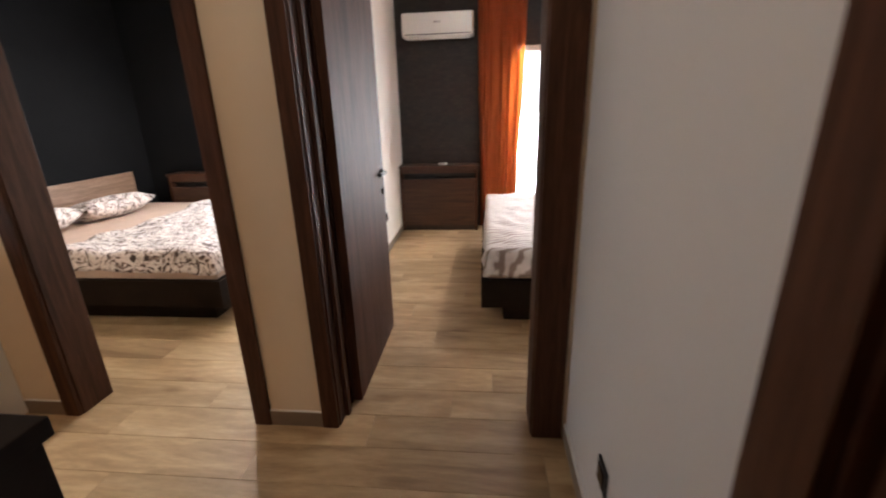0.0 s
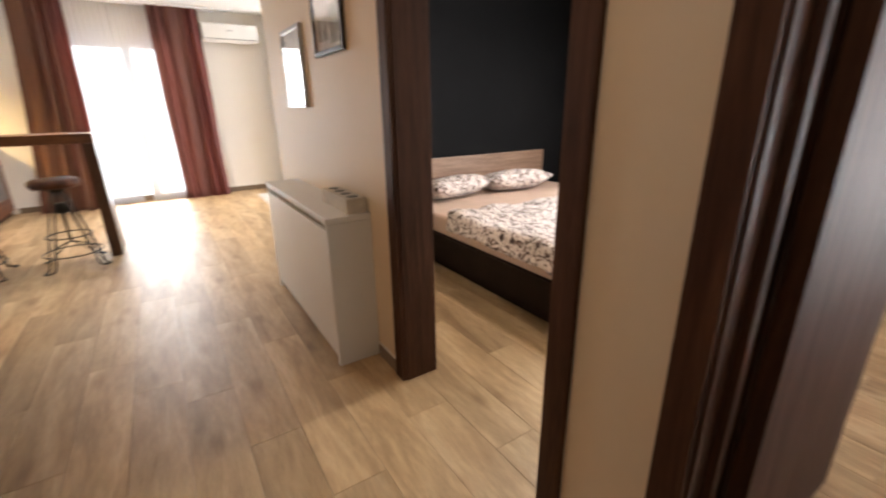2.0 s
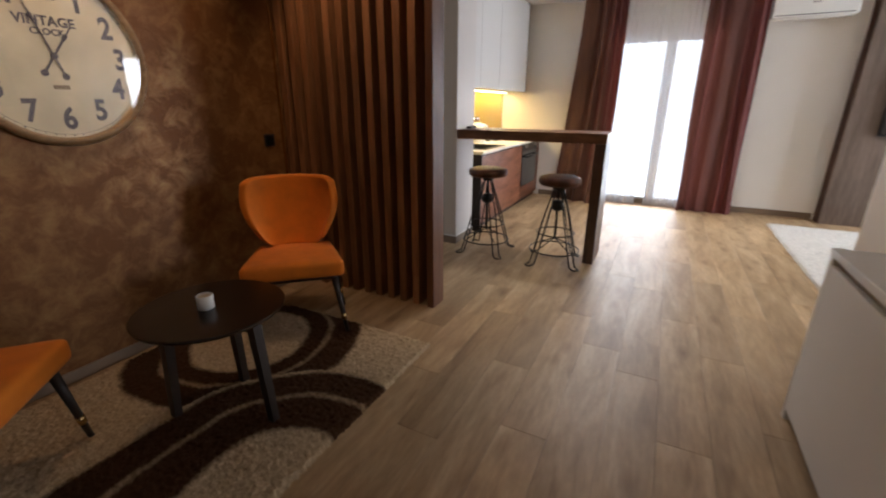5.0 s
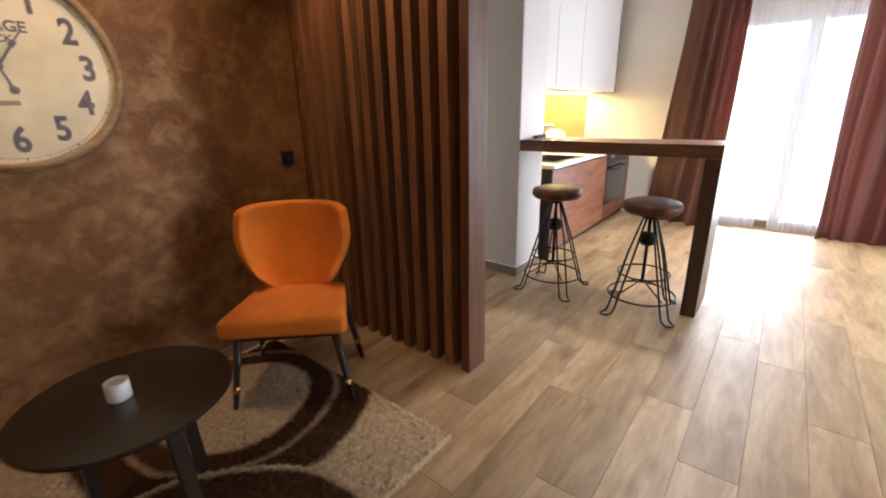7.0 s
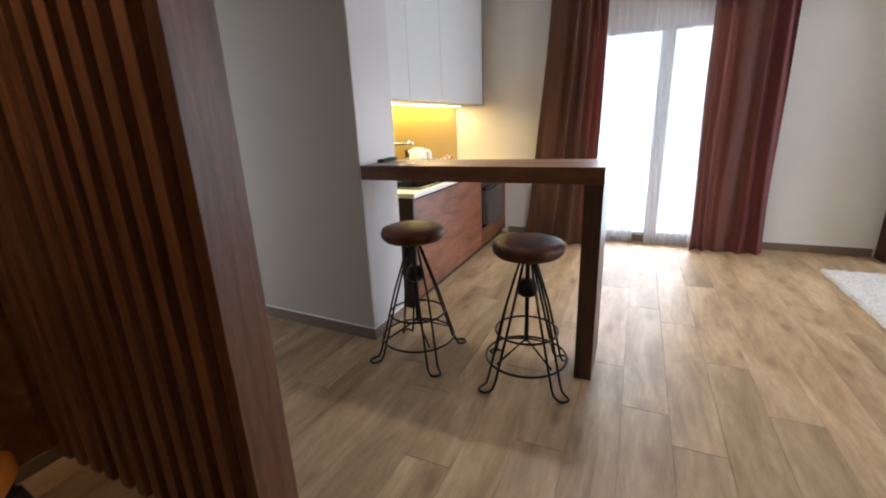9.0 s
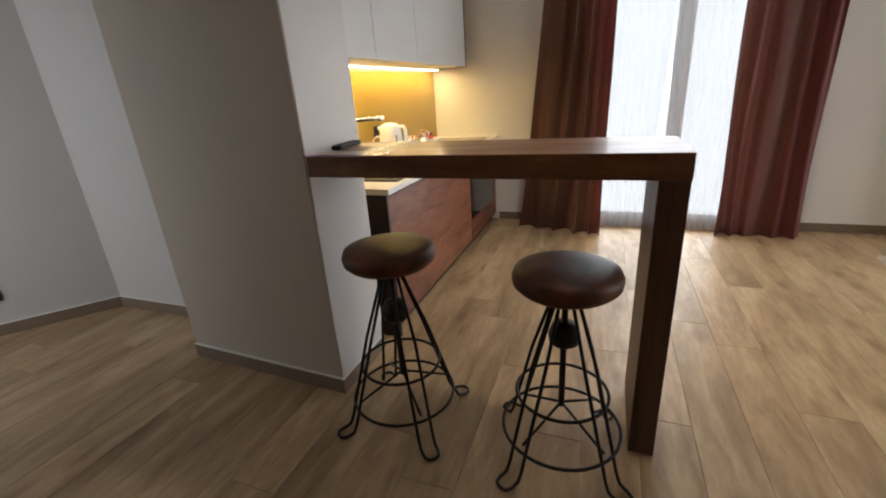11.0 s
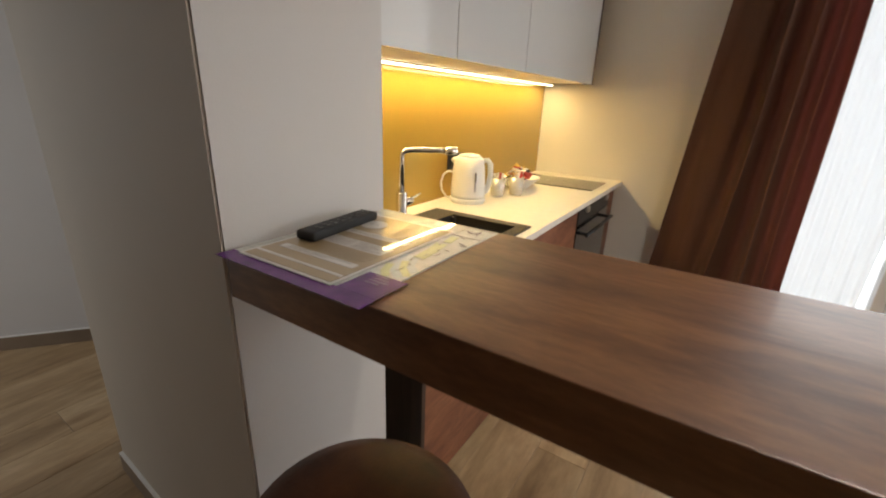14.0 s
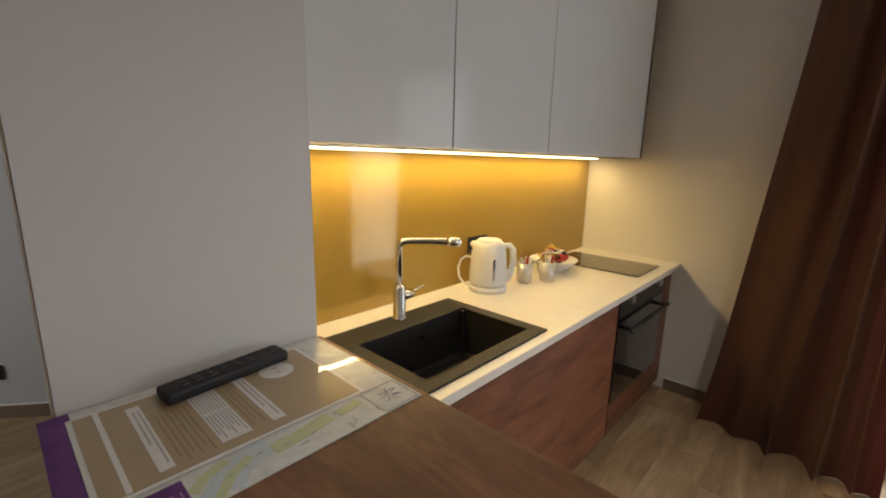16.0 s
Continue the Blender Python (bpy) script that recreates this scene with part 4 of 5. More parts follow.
M_MAPW = plain("map_white_print", (0.60, 0.60, 0.57), 0.25, vary=0.08, scale=45, coat=0.6, bumps=0.5, bump_scale=22)


def ribbon(bm, pts, w, z0, z1):
    """A flat winding band along points of the plane."""
    pts = [Vector((x, y, 0)) for x, y in pts]
    rows = []
    for i, q in enumerate(pts):
        d = (pts[min(i + 1, len(pts) - 1)] - pts[max(i - 1, 0)]).normalized()
        n = Vector((-d.y, d.x, 0)) * w / 2
        rows.append([bm.verts.new((c.x, c.y, z)) for c, z in ((q - n, z0), (q + n, z0), (q + n, z1), (q - n, z1))])
    for a, b in zip(rows, rows[1:]):
        for k in range(4):
            bm.faces.new((a[k], a[(k + 1) % 4], b[(k + 1) % 4], b[k]))
    bm.faces.new(rows[0])
    bm.faces.new(rows[-1][::-1])


# the map's local x runs along the bar's depth, its y along the bar; its front strip hangs over the edge
mp = thing("town_map", pose(-5.19, -0.825, BZ), "folded town map with a purple border lying on the bar", "map")
block("sheet", (-0.204, -0.165, 0.0006), (0.204, 0.138, 0.0022), M_MAPW, mp, bev=0)
block("purple_edge", (0.174, -0.166, 0.0024), (0.206, 0.152, 0.0032), M_PURPLE, mp, bev=0)
block("purple_panel", (0.107, 0.079, 0.0024), (0.1735, 0.152, 0.0032), M_PURPLE, mp, bev=0)
for i in range(4):
    block("text_line", (0.112 + 0.008 * i, 0.098, 0.0033), (0.1135 + 0.008 * i, 0.122 + 0.006 * (i % 3), 0.0036), M_LILAC, mp, bev=0)
lift = 0.0023
for pts, w, mt in (([(0.100, 0.134), (0.075, 0.105), (0.045, 0.088), (0.012, 0.078)], 0.020, M_BLUEP),
                   ([(0.068, 0.134), (0.050, 0.112), (0.022, 0.098), (-0.010, 0.092)], 0.014, M_BLUEP),
                   ([(0.086, 0.134), (0.064, 0.108), (0.036, 0.092)], 0.012, M_GREENP),
                   ([(0.104, 0.108), (0.088, 0.092), (0.060, 0.080)], 0.013, M_GREENP),
                   ([(0.012, 0.100), (-0.030, 0.097), (-0.075, 0.088)], 0.022, M_GREENP),
                   ([(-0.085, 0.092), (-0.125, 0.086)], 0.016, M_GREENP)):
    bm = bmesh.new()
    lift += 0.00008
    ribbon(bm, pts, w, 0.0022, lift)
    part("map_area", bm, mt, mp)
bm = bmesh.new()
for x0, x1, y0, y1 in ((-0.200, -0.135, 0.073, 0.0745), (-0.200, -0.135, 0.134, 0.1355), (-0.1365, -0.135, 0.0745, 0.134), (-0.200, -0.1985, 0.0745, 0.134)):
    slab(bm, (x0, y0, 0.0023), (x1, y1, 0.0029))
part("map_box", bm, M_INKG, mp)
for i in range(7):
    bm = bmesh.new()
    a = 0.9 * i
    ribbon(bm, [(-0.168 + 0.005 * math.cos(a), 0.104 + 0.005 * math.sin(a)), (-0.168 + 0.018 * math.cos(a), 0.104 + 0.018 * math.sin(a))], 0.0016, 0.0024, 0.0028)
    part("map_star", bm, M_PURPLE if i % 2 else M_INKG, mp)
rm = random.Random(8)
for i in range(22):
    x, y = rm.uniform(-0.19, 0.09), rm.uniform(0.078, 0.130)
    w, d = rm.uniform(0.004, 0.016), rm.uniform(0.0008, 0.0018)
    block("map_mark", (x, y, 0.0027), (x + (d if i % 2 else w), y + (w if i % 2 else d), 0.0032 + 0.00002 * i), M_INKG if i % 3 else M_PAPERW, mp, bev=0)
inf = thing("info_sheet", pose(-5.172, -0.857, BZ + 0.0040), "laminated kraft-brown house information sheet on the bar", "paper")
block("sheet", (-0.164, -0.108, 0), (0.162, 0.105, 0.0012), M_PAPERW, inf, bev=0)
block("print", (-0.158, -0.103, 0.0013), (0.156, 0.099, 0.0018), M_KRAFT, inf, bev=0)
block("stripe", (0.129, -0.102, 0.0019), (0.135, 0.098, 0.0023), M_PAPERW, inf, bev=0)
for a, b, c, d in ((0.086, 0.102, -0.085, 0.086), (-0.003, 0.034, -0.07, 0.082), (-0.049, -0.031, -0.066, 0.082)):
    block("text_box", (a, c, 0.0019), (b, d, 0.0023), M_PAPERW, inf, bev=0)
for i in range(8):
    block("text_line", (0.0 + 0.0042 * i, -0.06, 0.0024), (0.0016 + 0.0042 * i, 0.002, 0.0027), M_INKG, inf, bev=0)
    block("text_line", (0.0 + 0.0042 * i, 0.010, 0.0024), (0.0016 + 0.0042 * i, 0.076 - 0.012 * (i % 3), 0.0027), M_INKG, inf, bev=0)
for i in range(2):
    block("text_line", (0.089 + 0.006 * i, -0.07, 0.0024), (0.091 + 0.006 * i, 0.074 - 0.05 * i, 0.0027), M_INKG, inf, bev=0)
    block("text_line", (-0.045 + 0.006 * i, -0.055, 0.0024), (-0.0425 + 0.006 * i, 0.070 - 0.03 * i, 0.0027), M_INKG, inf, bev=0)
for i in range(6):
    block("text_line", (0.042 + 0.0068 * i, -0.04, 0.0019), (0.0438 + 0.0068 * i, 0.085 - 0.012 * (i % 2), 0.0022), M_INKB, inf, bev=0)
    if i < 3:
        block("text_line", (-0.024 + 0.0068 * i, -0.05, 0.0019), (-0.0222 + 0.0068 * i, 0.07 - 0.012 * (i % 2), 0.0022), M_INKB, inf, bev=0)
bm = bmesh.new()
lathe(bm, [(0.027, 0.0019), (0.027, 0.0024)], 28, (-0.098, -0.048, 0))
part("round_mark", bm, M_PAPERW, inf)
for k in (-1, 1):
    block("round_mark_ink", (-0.101, -0.048 + 0.008 * k - 0.002, 0.0025), (-0.095, -0.048 + 0.008 * k + 0.002, 0.0028), M_INKG, inf, bev=0)
rc = thing("remote_control", pose(-5.206, -0.937, BZ + 0.0067, 0, 0, 6.3), "black television remote control lying on papers", "remote control")
bm = bmesh.new()
slab(bm, (-0.095, -0.022, 0), (0.095, 0.022, 0.018), 0.0085, 4)
part("body", bm, M_REMOTE, rc)
bm = bmesh.new()
for i in range(8):
    for j in range(3):
        slab(bm, (-0.08 + 0.02 * i, -0.014 + 0.011 * j, 0.0175), (-0.07 + 0.02 * i, -0.008 + 0.011 * j, 0.0195), 0.001, 1)
part("buttons", bm, M_BLACKGLASS, rc, "small black rubber buttons")


# ---- sitting nook ----
ss = thing("slat_screen", pose(-3.705, -0.537, 0), "walnut slat screen dividing nook and kitchen, floor to ceiling", "screen")
block("backing", (-0.085, -1.176, 0.0), (-0.060, -0.03, H - 0.005), M_BARZ, ss)
sl = bmesh.new()
slab(sl, (-0.058, -0.025, 0.0), (0.055, 0.025, H - 0.005), 0.003)
first = part("slat", sl, M_SLAT, ss)
first.location = (0, -0.118, 0)
for i in range(1, 11):
    o = new("slat", first.data)
    o.parent = ss
    o.location = (0, -0.118 - 0.1025 * i, 0)
block("corner_profile", (0.078, -1.177, 0.0), (0.092, -1.167, H - 0.005), M_BRASS, ss, "thin brass corner profile", 0)
block("end_post", (-0.085, -0.028, 0.0), (0.06, 0.022, H - 0.005), M_POST, ss)


def text_mesh(name, words, size, m, material, parent, depth=0.0006, sx=1.0):
    cu = bpy.data.curves.new(name, 'FONT')
    cu.body, cu.size, cu.align_x, cu.align_y, cu.extrude = words, size, 'CENTER', 'CENTER', depth
    cu.resolution_u, cu.offset = 3, size * 0.032
    tmp = new(name, cu)
    me = bpy.data.meshes.new_from_object(tmp)
    bpy.data.objects.remove(tmp)
    me.transform(m @ Matrix.Diagonal((sx, 1, 1, 1)))
    me.materials.append(material)
    ob = new(name, me)
    ob.parent = parent
    return ob


M_DIAL = plain("aged_cream_dial", (0.62, 0.52, 0.33), 0.35, vary=0.10, scale=5.0)
M_OAKF = timber("light_oak_rim", (0.26, 0.15, 0.065), (0.40, 0.25, 0.115), (0.50, 0.33, 0.17), 'x', 0.45, 6.0, 4.0, jitter=False)
# the clock's local z points out of the wall
ck = thing("wall_clock", pose(-2.385, YG + 0.002, 1.498, -90, 0, 0) @ pose(0, 0, 0, 0, 0, 180), "large round cream vintage wall clock with a wooden rim", "clock")
bm = bmesh.new()
lathe(bm, [(0.345, 0.0), (0.372, 0.004), (0.378, 0.022), (0.370, 0.040), (0.352, 0.046), (0.343, 0.040), (0.341, 0.016)], 72, cap=False)
part("rim", bm, M_OAKF, ck, "pale oak rim", True)
bm = bmesh.new()
lathe(bm, [(0.343, 0.004), (0.343, 0.016)], 72)
part("dial", bm, M_DIAL, ck, "aged cream dial")
bm = bmesh.new()
ring_bar(bm, (0, 0, 0.0165), 0.327, 0.0008, 72, 4)
for i in range(60):
    a = 6.283185 * i / 60
    v = bm.verts
    r0, r1, w = 0.327, 0.336, 0.0012 if i % 5 else 0.003
    c, s = math.cos(a), math.sin(a)
    q = [v.new((r * c - k * w * s, r * s + k * w * c, 0.0172)) for r, k in ((r0, -1), (r1, -1), (r1, 1), (r0, 1))]
    bm.faces.new(q)
part("minute_track", bm, M_INK, ck)
for i in range(1, 13):
    a = radians(90 - 30 * i)
    text_mesh("numeral", str(i), 0.128, pose(0.262 * math.cos(a), 0.262 * math.sin(a), 0.0165), M_INK, ck, sx=0.82)
text_mesh("lettering", "VINTAGE", 0.052, pose(0, 0.135, 0.0165), M_INK, ck)
text_mesh("lettering", "CLOCK", 0.036, pose(0, 0.093, 0.0165), M_INK, ck)
block("small_print", (-0.03, -0.135, 0.0165), (0.03, -0.118, 0.0172), M_INKB, ck, bev=0)
for ang, ln, w in ((-22 + 5, 0.235, 0.007), (35, 0.15, 0.009)):
    bm = bmesh.new()
    slab(bm, (-w / 2, -0.085, 0.020), (w / 2, ln * 0.55, 0.0215))
    slab(bm, (-w, ln * 0.55, 0.020), (w, ln * 0.72, 0.0215), 0.0006, 1)
    slab(bm, (-w / 3, ln * 0.72, 0.020), (w / 3, ln, 0.0215))
    lathe(bm, [(0.014, 0.020), (0.014, 0.022)], 16, (0, -0.085, 0))
    bmesh.ops.transform(bm, matrix=pose(0, 0, 0, 0, 0, -ang), verts=bm.verts)
    part("clock_pointer", bm, M_INK, ck)
bm = bmesh.new()
lathe(bm, [(0.013, 0.019), (0.013, 0.026)], 20)
part("spindle_cap", bm, M_INK, ck)
bm = bmesh.new()
lathe(bm, [(0.342, 0.034), (0.342, 0.0365)], 64)
g = part("cover_glass", bm, M_GLASS, ck)
g.visible_shadow = False


def chair(m):
    """Upholstered chair that faces local +y."""
    t = thing("upholstered_chair", m, "orange velvet chair with curved back and dark brass-tipped legs", "chair", "orange chairs in the nook")
    bm = bmesh.new()
    slab(bm, (-0.25, -0.22, 0.380), (0.25, 0.205, 0.475), 0.047, 6)
    for v in bm.verts:
        if v.co.z > 0.43:
            v.co.z += 0.02 * max(0, 1 - (v.co.x / 0.25) ** 2) * max(0, 1 - (v.co.y / 0.23) ** 2)
        v.co.x *= 1.0 + 0.12 * (v.co.y / 0.205)
    part("seat", bm, M_ORANGE, t, smooth=True)
    bm = bmesh.new()
    nu, nv = 28, 16
    def back(u, v, off):
        a = radians(-60 + 120 * u)
        edge = abs(2 * u - 1)
        zt = 0.895 - 0.03 * edge ** 8
        zb = 0.470 + 0.11 * max(0.0, edge - 0.45) ** 1.6 / 0.384
        z = zb + (zt - zb) * v
        r = 0.285 + off + 0.02 * math.sin(3.14159 * v)
        pinch = 1.0 - 0.24 * (1 - v) ** 3 * edge
        lean = -0.07 * v
        return (r * math.sin(a) * pinch, 0.06 - r * math.cos(a) + lean, z)
    inner = sheet(bm, nu, nv, lambda u, v: back(u, v, -0.025))
    outer = sheet(bm, nu, nv, lambda u, v: back(u, v, 0.03))
    for i in range(nu):
        for j in (0, nv):
            bm.faces.new((inner[i][j], inner[i + 1][j], outer[i + 1][j], outer[i][j]))
    for j in range(nv):
        for i in (0, nu):
            bm.faces.new((inner[i][j], inner[i][j + 1], outer[i][j + 1], outer[i][j]))
    ob = part("backrest", bm, M_ORANGE, t, smooth=True)
    md = ob.modifiers.new("round", 'BEVEL')
    md.width, md.segments, md.limit_method = 0.022, 4, 'ANGLE'
    bm = bmesh.new()
    slab(bm, (-0.215, -0.18, 0.355), (0.215, 0.165, 0.386), 0.01)
    part("seat_frame", bm, M_DARKWOOD, t)
    for sx, sy in ((-1, 1), (1, 1), (-1, -1), (1, -1)):
        bm = bmesh.new()
        y0, y1 = (0.15, 0.18) if sy > 0 else (-0.165, -0.235)
        tube(bm, [(sx * 0.215, y0, 0.36), (sx * 0.27, y1, 0.0)], 0.019, 12, 0.011)
        leg = part("leg", bm, M_DARKWOOD, t, smooth=True)
        bm = bmesh.new()
        k = 0.66
        def at(z):
            f = (0.36 - z) / 0.36
            return (sx * (0.215 + 0.055 * f), y0 + (y1 - y0) * f, z)
        tube(bm, [at(0.135), at(0.095)], 0.0165, 12, 0.0155)
        part("brass_collar", bm, M_BRASS, leg, "brass collar", True)
    return t


ch = chair(pose(-3.065, -1.133, 0, 0, 0, -47))
copy_thing(ch, pose(-1.64, -1.15, 0, 0, 0, 42))

tb = thing("coffee_table", pose(-2.32, -0.825, 0), "low round dark coffee table on square slanted legs", "table")
bm = bmesh.new()
lathe(bm, [(0.270, 0.512), (0.280, 0.518), (0.282, 0.526), (0.276, 0.530)], 64)
part("tabletop", bm, plain("black_table_lacquer", (0.022, 0.012, 0.007), 0.22, vary=0.1), tb, smooth=False)
for i in range(3):
    a = radians((-55, 102, 216)[i])
    bm = bmesh.new()
    c, s = math.cos(a), math.sin(a)
    tube(bm, [(0.190 * c, 0.190 * s, 0.492), (0.222 * c, 0.222 * s, 0.012)], 0.029, 4, 0.023)
    part("leg", bm, M_DARKWOOD, tb)
    bm = bmesh.new()
    tube(bm, [(0, 0, 0.486), (0.19 * c, 0.19 * s, 0.458)], 0.024, 4)
    part("rail", bm, M_DARKWOOD, tb)
cd = thing("candle_holder", pose(-2.30, -0.825, 0.530), "small white candle holder on the coffee table", "candle")
bm = bmesh.new()
lathe(bm, [(0.028, 0), (0.031, 0.003), (0.031, 0.055), (0.028, 0.058), (0.026, 0.045)], 24)
part("cup", bm, M_PLASTIC, cd, smooth=True)
bm = bmesh.new()
lathe(bm, [(0.024, 0.045), (0.024, 0.050)], 20)
part("wax", bm, M_DIAL, cd)


def rug_mat():
    """Shag pile with two nests of dark brown swirls on cream, in metres from the rug's corner."""
    m = bpy.data.materials.new("swirl_shag_pile")
    t, p = nodes_of(m)
    v = coords(t, (1, 1, 1))

    def vec(kind, a, b=None, c=None):
        n = t.nodes.new("ShaderNodeVectorMath")
        n.operation = kind
        for i, k in enumerate((a, b, c)):
            if isinstance(k, tuple):
                n.inputs[i].default_value = k
            elif k is not None:
                t.links.new(k, n.inputs[i])
        return n
    warp = noise_tex(t, v, 2.2, 2, 0.5)
    frayed = noise_tex(t, v, 45.0, 2, 0.6)
    w = vec('MULTIPLY_ADD', warp.outputs["Color"], (0.13, 0.13, 0), (-0.065, -0.065, 0))
    f = vec('MULTIPLY_ADD', frayed.outputs["Color"], (0.03, 0.03, 0), (-0.015, -0.015, 0))
    at = vec('ADD', vec('ADD', v.outputs[0], w.outputs[0]).outputs[0], f.outputs[0])
    cream, line, brown = (0.53, 0.405, 0.255), (0.30, 0.21, 0.125), (0.060, 0.028, 0.013)

    def nest(centre, stops, half):
        d = vec('SUBTRACT', at.outputs[0], centre)
        if half:
            d = vec('MINIMUM', d.outputs[0], (0.02, 9, 9))
        r = ramp(t, stops)
        ln = vec('LENGTH', d.outputs[0])
        t.links.new(ln.outputs["Value"], r.inputs["Fac"])
        return r, ln
    front, fl = nest((1.10, 1.28, 0), [(0.255, cream), (0.285, brown), (0.45, brown), (0.467, line), (0.48, line), (0.497, brown), (0.64, brown), (0.668, cream)], True)
    rear, _ = nest((0.43, 0.40, 0), [(0.305, cream), (0.335, brown), (0.42, brown), (0.436, line), (0.449, line), (0.465, brown), (0.60, brown), (0.63, cream)], False)
    pick = ramp(t, [(0.672, (0, 0, 0)), (0.68, (1, 1, 1))])
    t.links.new(fl.outputs["Value"], pick.inputs["Fac"])
    c = mixc(t, front.outputs["Color"], rear.outputs["Color"], pick.outputs["Color"])
    n = noise_tex(t, v, 75.0, 5, 0.62)
    nr = ramp(t, [(0.32, (0.74, 0.72, 0.70)), (0.66, (1.08, 1.08, 1.08))])
    t.links.new(n.outputs["Fac"], nr.inputs["Fac"])
    t.links.new(mixc(t, c, nr.outputs["Color"], 1.0, 'MULTIPLY'), p.inputs["Base Color"])
    p.inputs["Roughness"].default_value = 0.95
    p.inputs["Specular IOR Level"].default_value = 0.1
    bump(t, p, n.outputs["Fac"], 0.7, 0.008)
    return m


def shag_rug(name, m, lx, ly, material, label, nx, ny, seed):
    r = random.Random(seed)
    bm = bmesh.new()

    def place(u, v):
        e = min(u, 1 - u, v, 1 - v)
        inside = 0 < e
        return (lx * u + (r.uniform(-0.006, 0.006)), ly * v + (r.uniform(-0.006, 0.006)), (0.016 + r.random() * 0.009) if inside else 0.001)
    sheet(bm, nx, ny, place)
    ob = finish(name, bm, material, True)
    ob.matrix_world = m
    return tagged(ob, label, "rug")


shag_rug("rug", pose(-3.222, -1.648, 0), 1.98, 1.34, rug_mat(), "cream shag rug with dark brown swirls under the table", 230, 160, 4)
M_WSHAG = plain("white_shag_pile", (0.62, 0.58, 0.52), 0.95, vary=0.18, scale=70, bumps=0.8, bump_scale=120, sheen=0.3)
shag_rug("rug", pose(-7.30, 1.90, 0), 2.4, 1.9, M_WSHAG, "plain white shag rug in the living room", 160, 130, 6)


def switch(m, label="black square wall socket", gang=1):
    t = thing("wall_socket", m, label, "socket", "black wall plates")
    block("plate", (-0.041, -0.009, -0.041), (0.041, 0, 0.041), M_BLACKP, t)
    block("insert", (-0.028, -0.013, -0.028), (0.028, -0.009, 0.028), M_BLACKGLASS, t)
    return t


switch(pose(-3.50, YG + 0.001, 1.069, 0, 0, 180), "black square light switch on the bronze wall")
switch(pose(XE - 0.001, 1.045, 0.34, 0, 0, -90), "black square wall socket low on the grey wall")
switch(pose(-4.891, -3.452, 0.268, 0, 0, 142.1), "black square wall socket low on the passage wall")
switch(pose(-0.869, 4.05, 0.36, 0, 0, 90), "black square wall socket low beside the bedroom door")

# assumed trim rings, added where the unseen ceiling spots sit
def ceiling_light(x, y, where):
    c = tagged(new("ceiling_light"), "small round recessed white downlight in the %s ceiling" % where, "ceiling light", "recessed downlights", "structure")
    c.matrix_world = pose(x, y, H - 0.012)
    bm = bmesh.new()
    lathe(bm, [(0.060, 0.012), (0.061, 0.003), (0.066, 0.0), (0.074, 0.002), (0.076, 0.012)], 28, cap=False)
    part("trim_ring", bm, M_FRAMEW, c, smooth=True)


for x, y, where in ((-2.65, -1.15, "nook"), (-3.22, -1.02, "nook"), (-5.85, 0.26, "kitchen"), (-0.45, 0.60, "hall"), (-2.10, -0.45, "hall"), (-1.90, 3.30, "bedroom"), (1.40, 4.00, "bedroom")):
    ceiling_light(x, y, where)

# ---- hall ----
M_SLOT = plain("beige_slot_sheet", (0.42, 0.35, 0.27), 0.6)
rd = thing("radiator_cover", pose(-2.78, YN, 0), "white lacquered radiator cover with a slot near its top", "radiator cover")
block("top", (-0.655, -0.228, 0.755), (0.645, -0.001, 0.785), M_WHITE, rd)
block("side_panel", (0.615, -0.224, 0.0), (0.645, -0.001, 0.754), M_WHITE, rd)
block("side_panel", (-0.655, -0.224, 0.0), (-0.625, -0.001, 0.754), M_WHITE, rd)
block("front_panel", (-0.624, -0.224, 0.05), (0.614, -0.204, 0.722), M_WHITE, rd)
block("plinth", (-0.624, -0.188, 0.0), (0.614, -0.17, 0.05), M_BASE, rd)
# beige sheet added close behind the slot to keep it from going dark
block("inside", (-0.624, -0.196, 0.05), (0.614, -0.190, 0.754), M_SLOT, rd)
cb = thing("tealight_block", pose(-2.34, YN - 0.062, 0.785), "pale wooden block with four dark tealight wells", "candle holder")
block("block", (-0.185, -0.05, 0), (0.185, 0.05, 0.075), plain("whitewashed_wood", (0.58, 0.53, 0.46), 0.6, vary=0.12, scale=14), cb, bev=0.004)
for i in range(4):
    bm = bmesh.new()
    # raised black discs stand for the shade inside the four wells
    lathe(bm, [(0.028, 0.0752), (0.028, 0.0768), (0.022, 0.0770)], 20, (-0.135 + 0.09 * i, 0, 0))
    part("well", bm, M_BLACKP, cb, "black disc for the shade in a tealight well")


def picture(m, w, h, frame_mat, label, patches):
    t = thing("framed_picture", m, label, "picture", "pictures in the hall")
    f = 0.022
    block("frame_side", (-w / 2, -0.022, 0), (-w / 2 + f, -0.001, h), frame_mat, t)
    block("frame_side", (w / 2 - f, -0.022, 0), (w / 2, -0.001, h), frame_mat, t)
    block("frame_rail", (-w / 2 + f, -0.0215, 0), (w / 2 - f, -0.001, f), frame_mat, t)
    block("frame_rail", (-w / 2 + f, -0.0215, h - f), (w / 2 - f, -0.001, h), frame_mat, t)
    for i, (a, b, c, d, mt) in enumerate(patches):
        block("print" if i == 0 else "print_area", (-w / 2 + f + a * (w - 2 * f), -0.008 - 0.0006 * i, f + c * (h - 2 * f)), (-w / 2 + f + b * (w - 2 * f), -0.004, f + d * (h - 2 * f)), mt, t, bev=0)
    gl = block("glazing", (-w / 2 + f, -0.0175, f), (w / 2 - f, -0.016, h - f), M_GLASS, t, bev=0)
    gl.visible_shadow = False
    return t


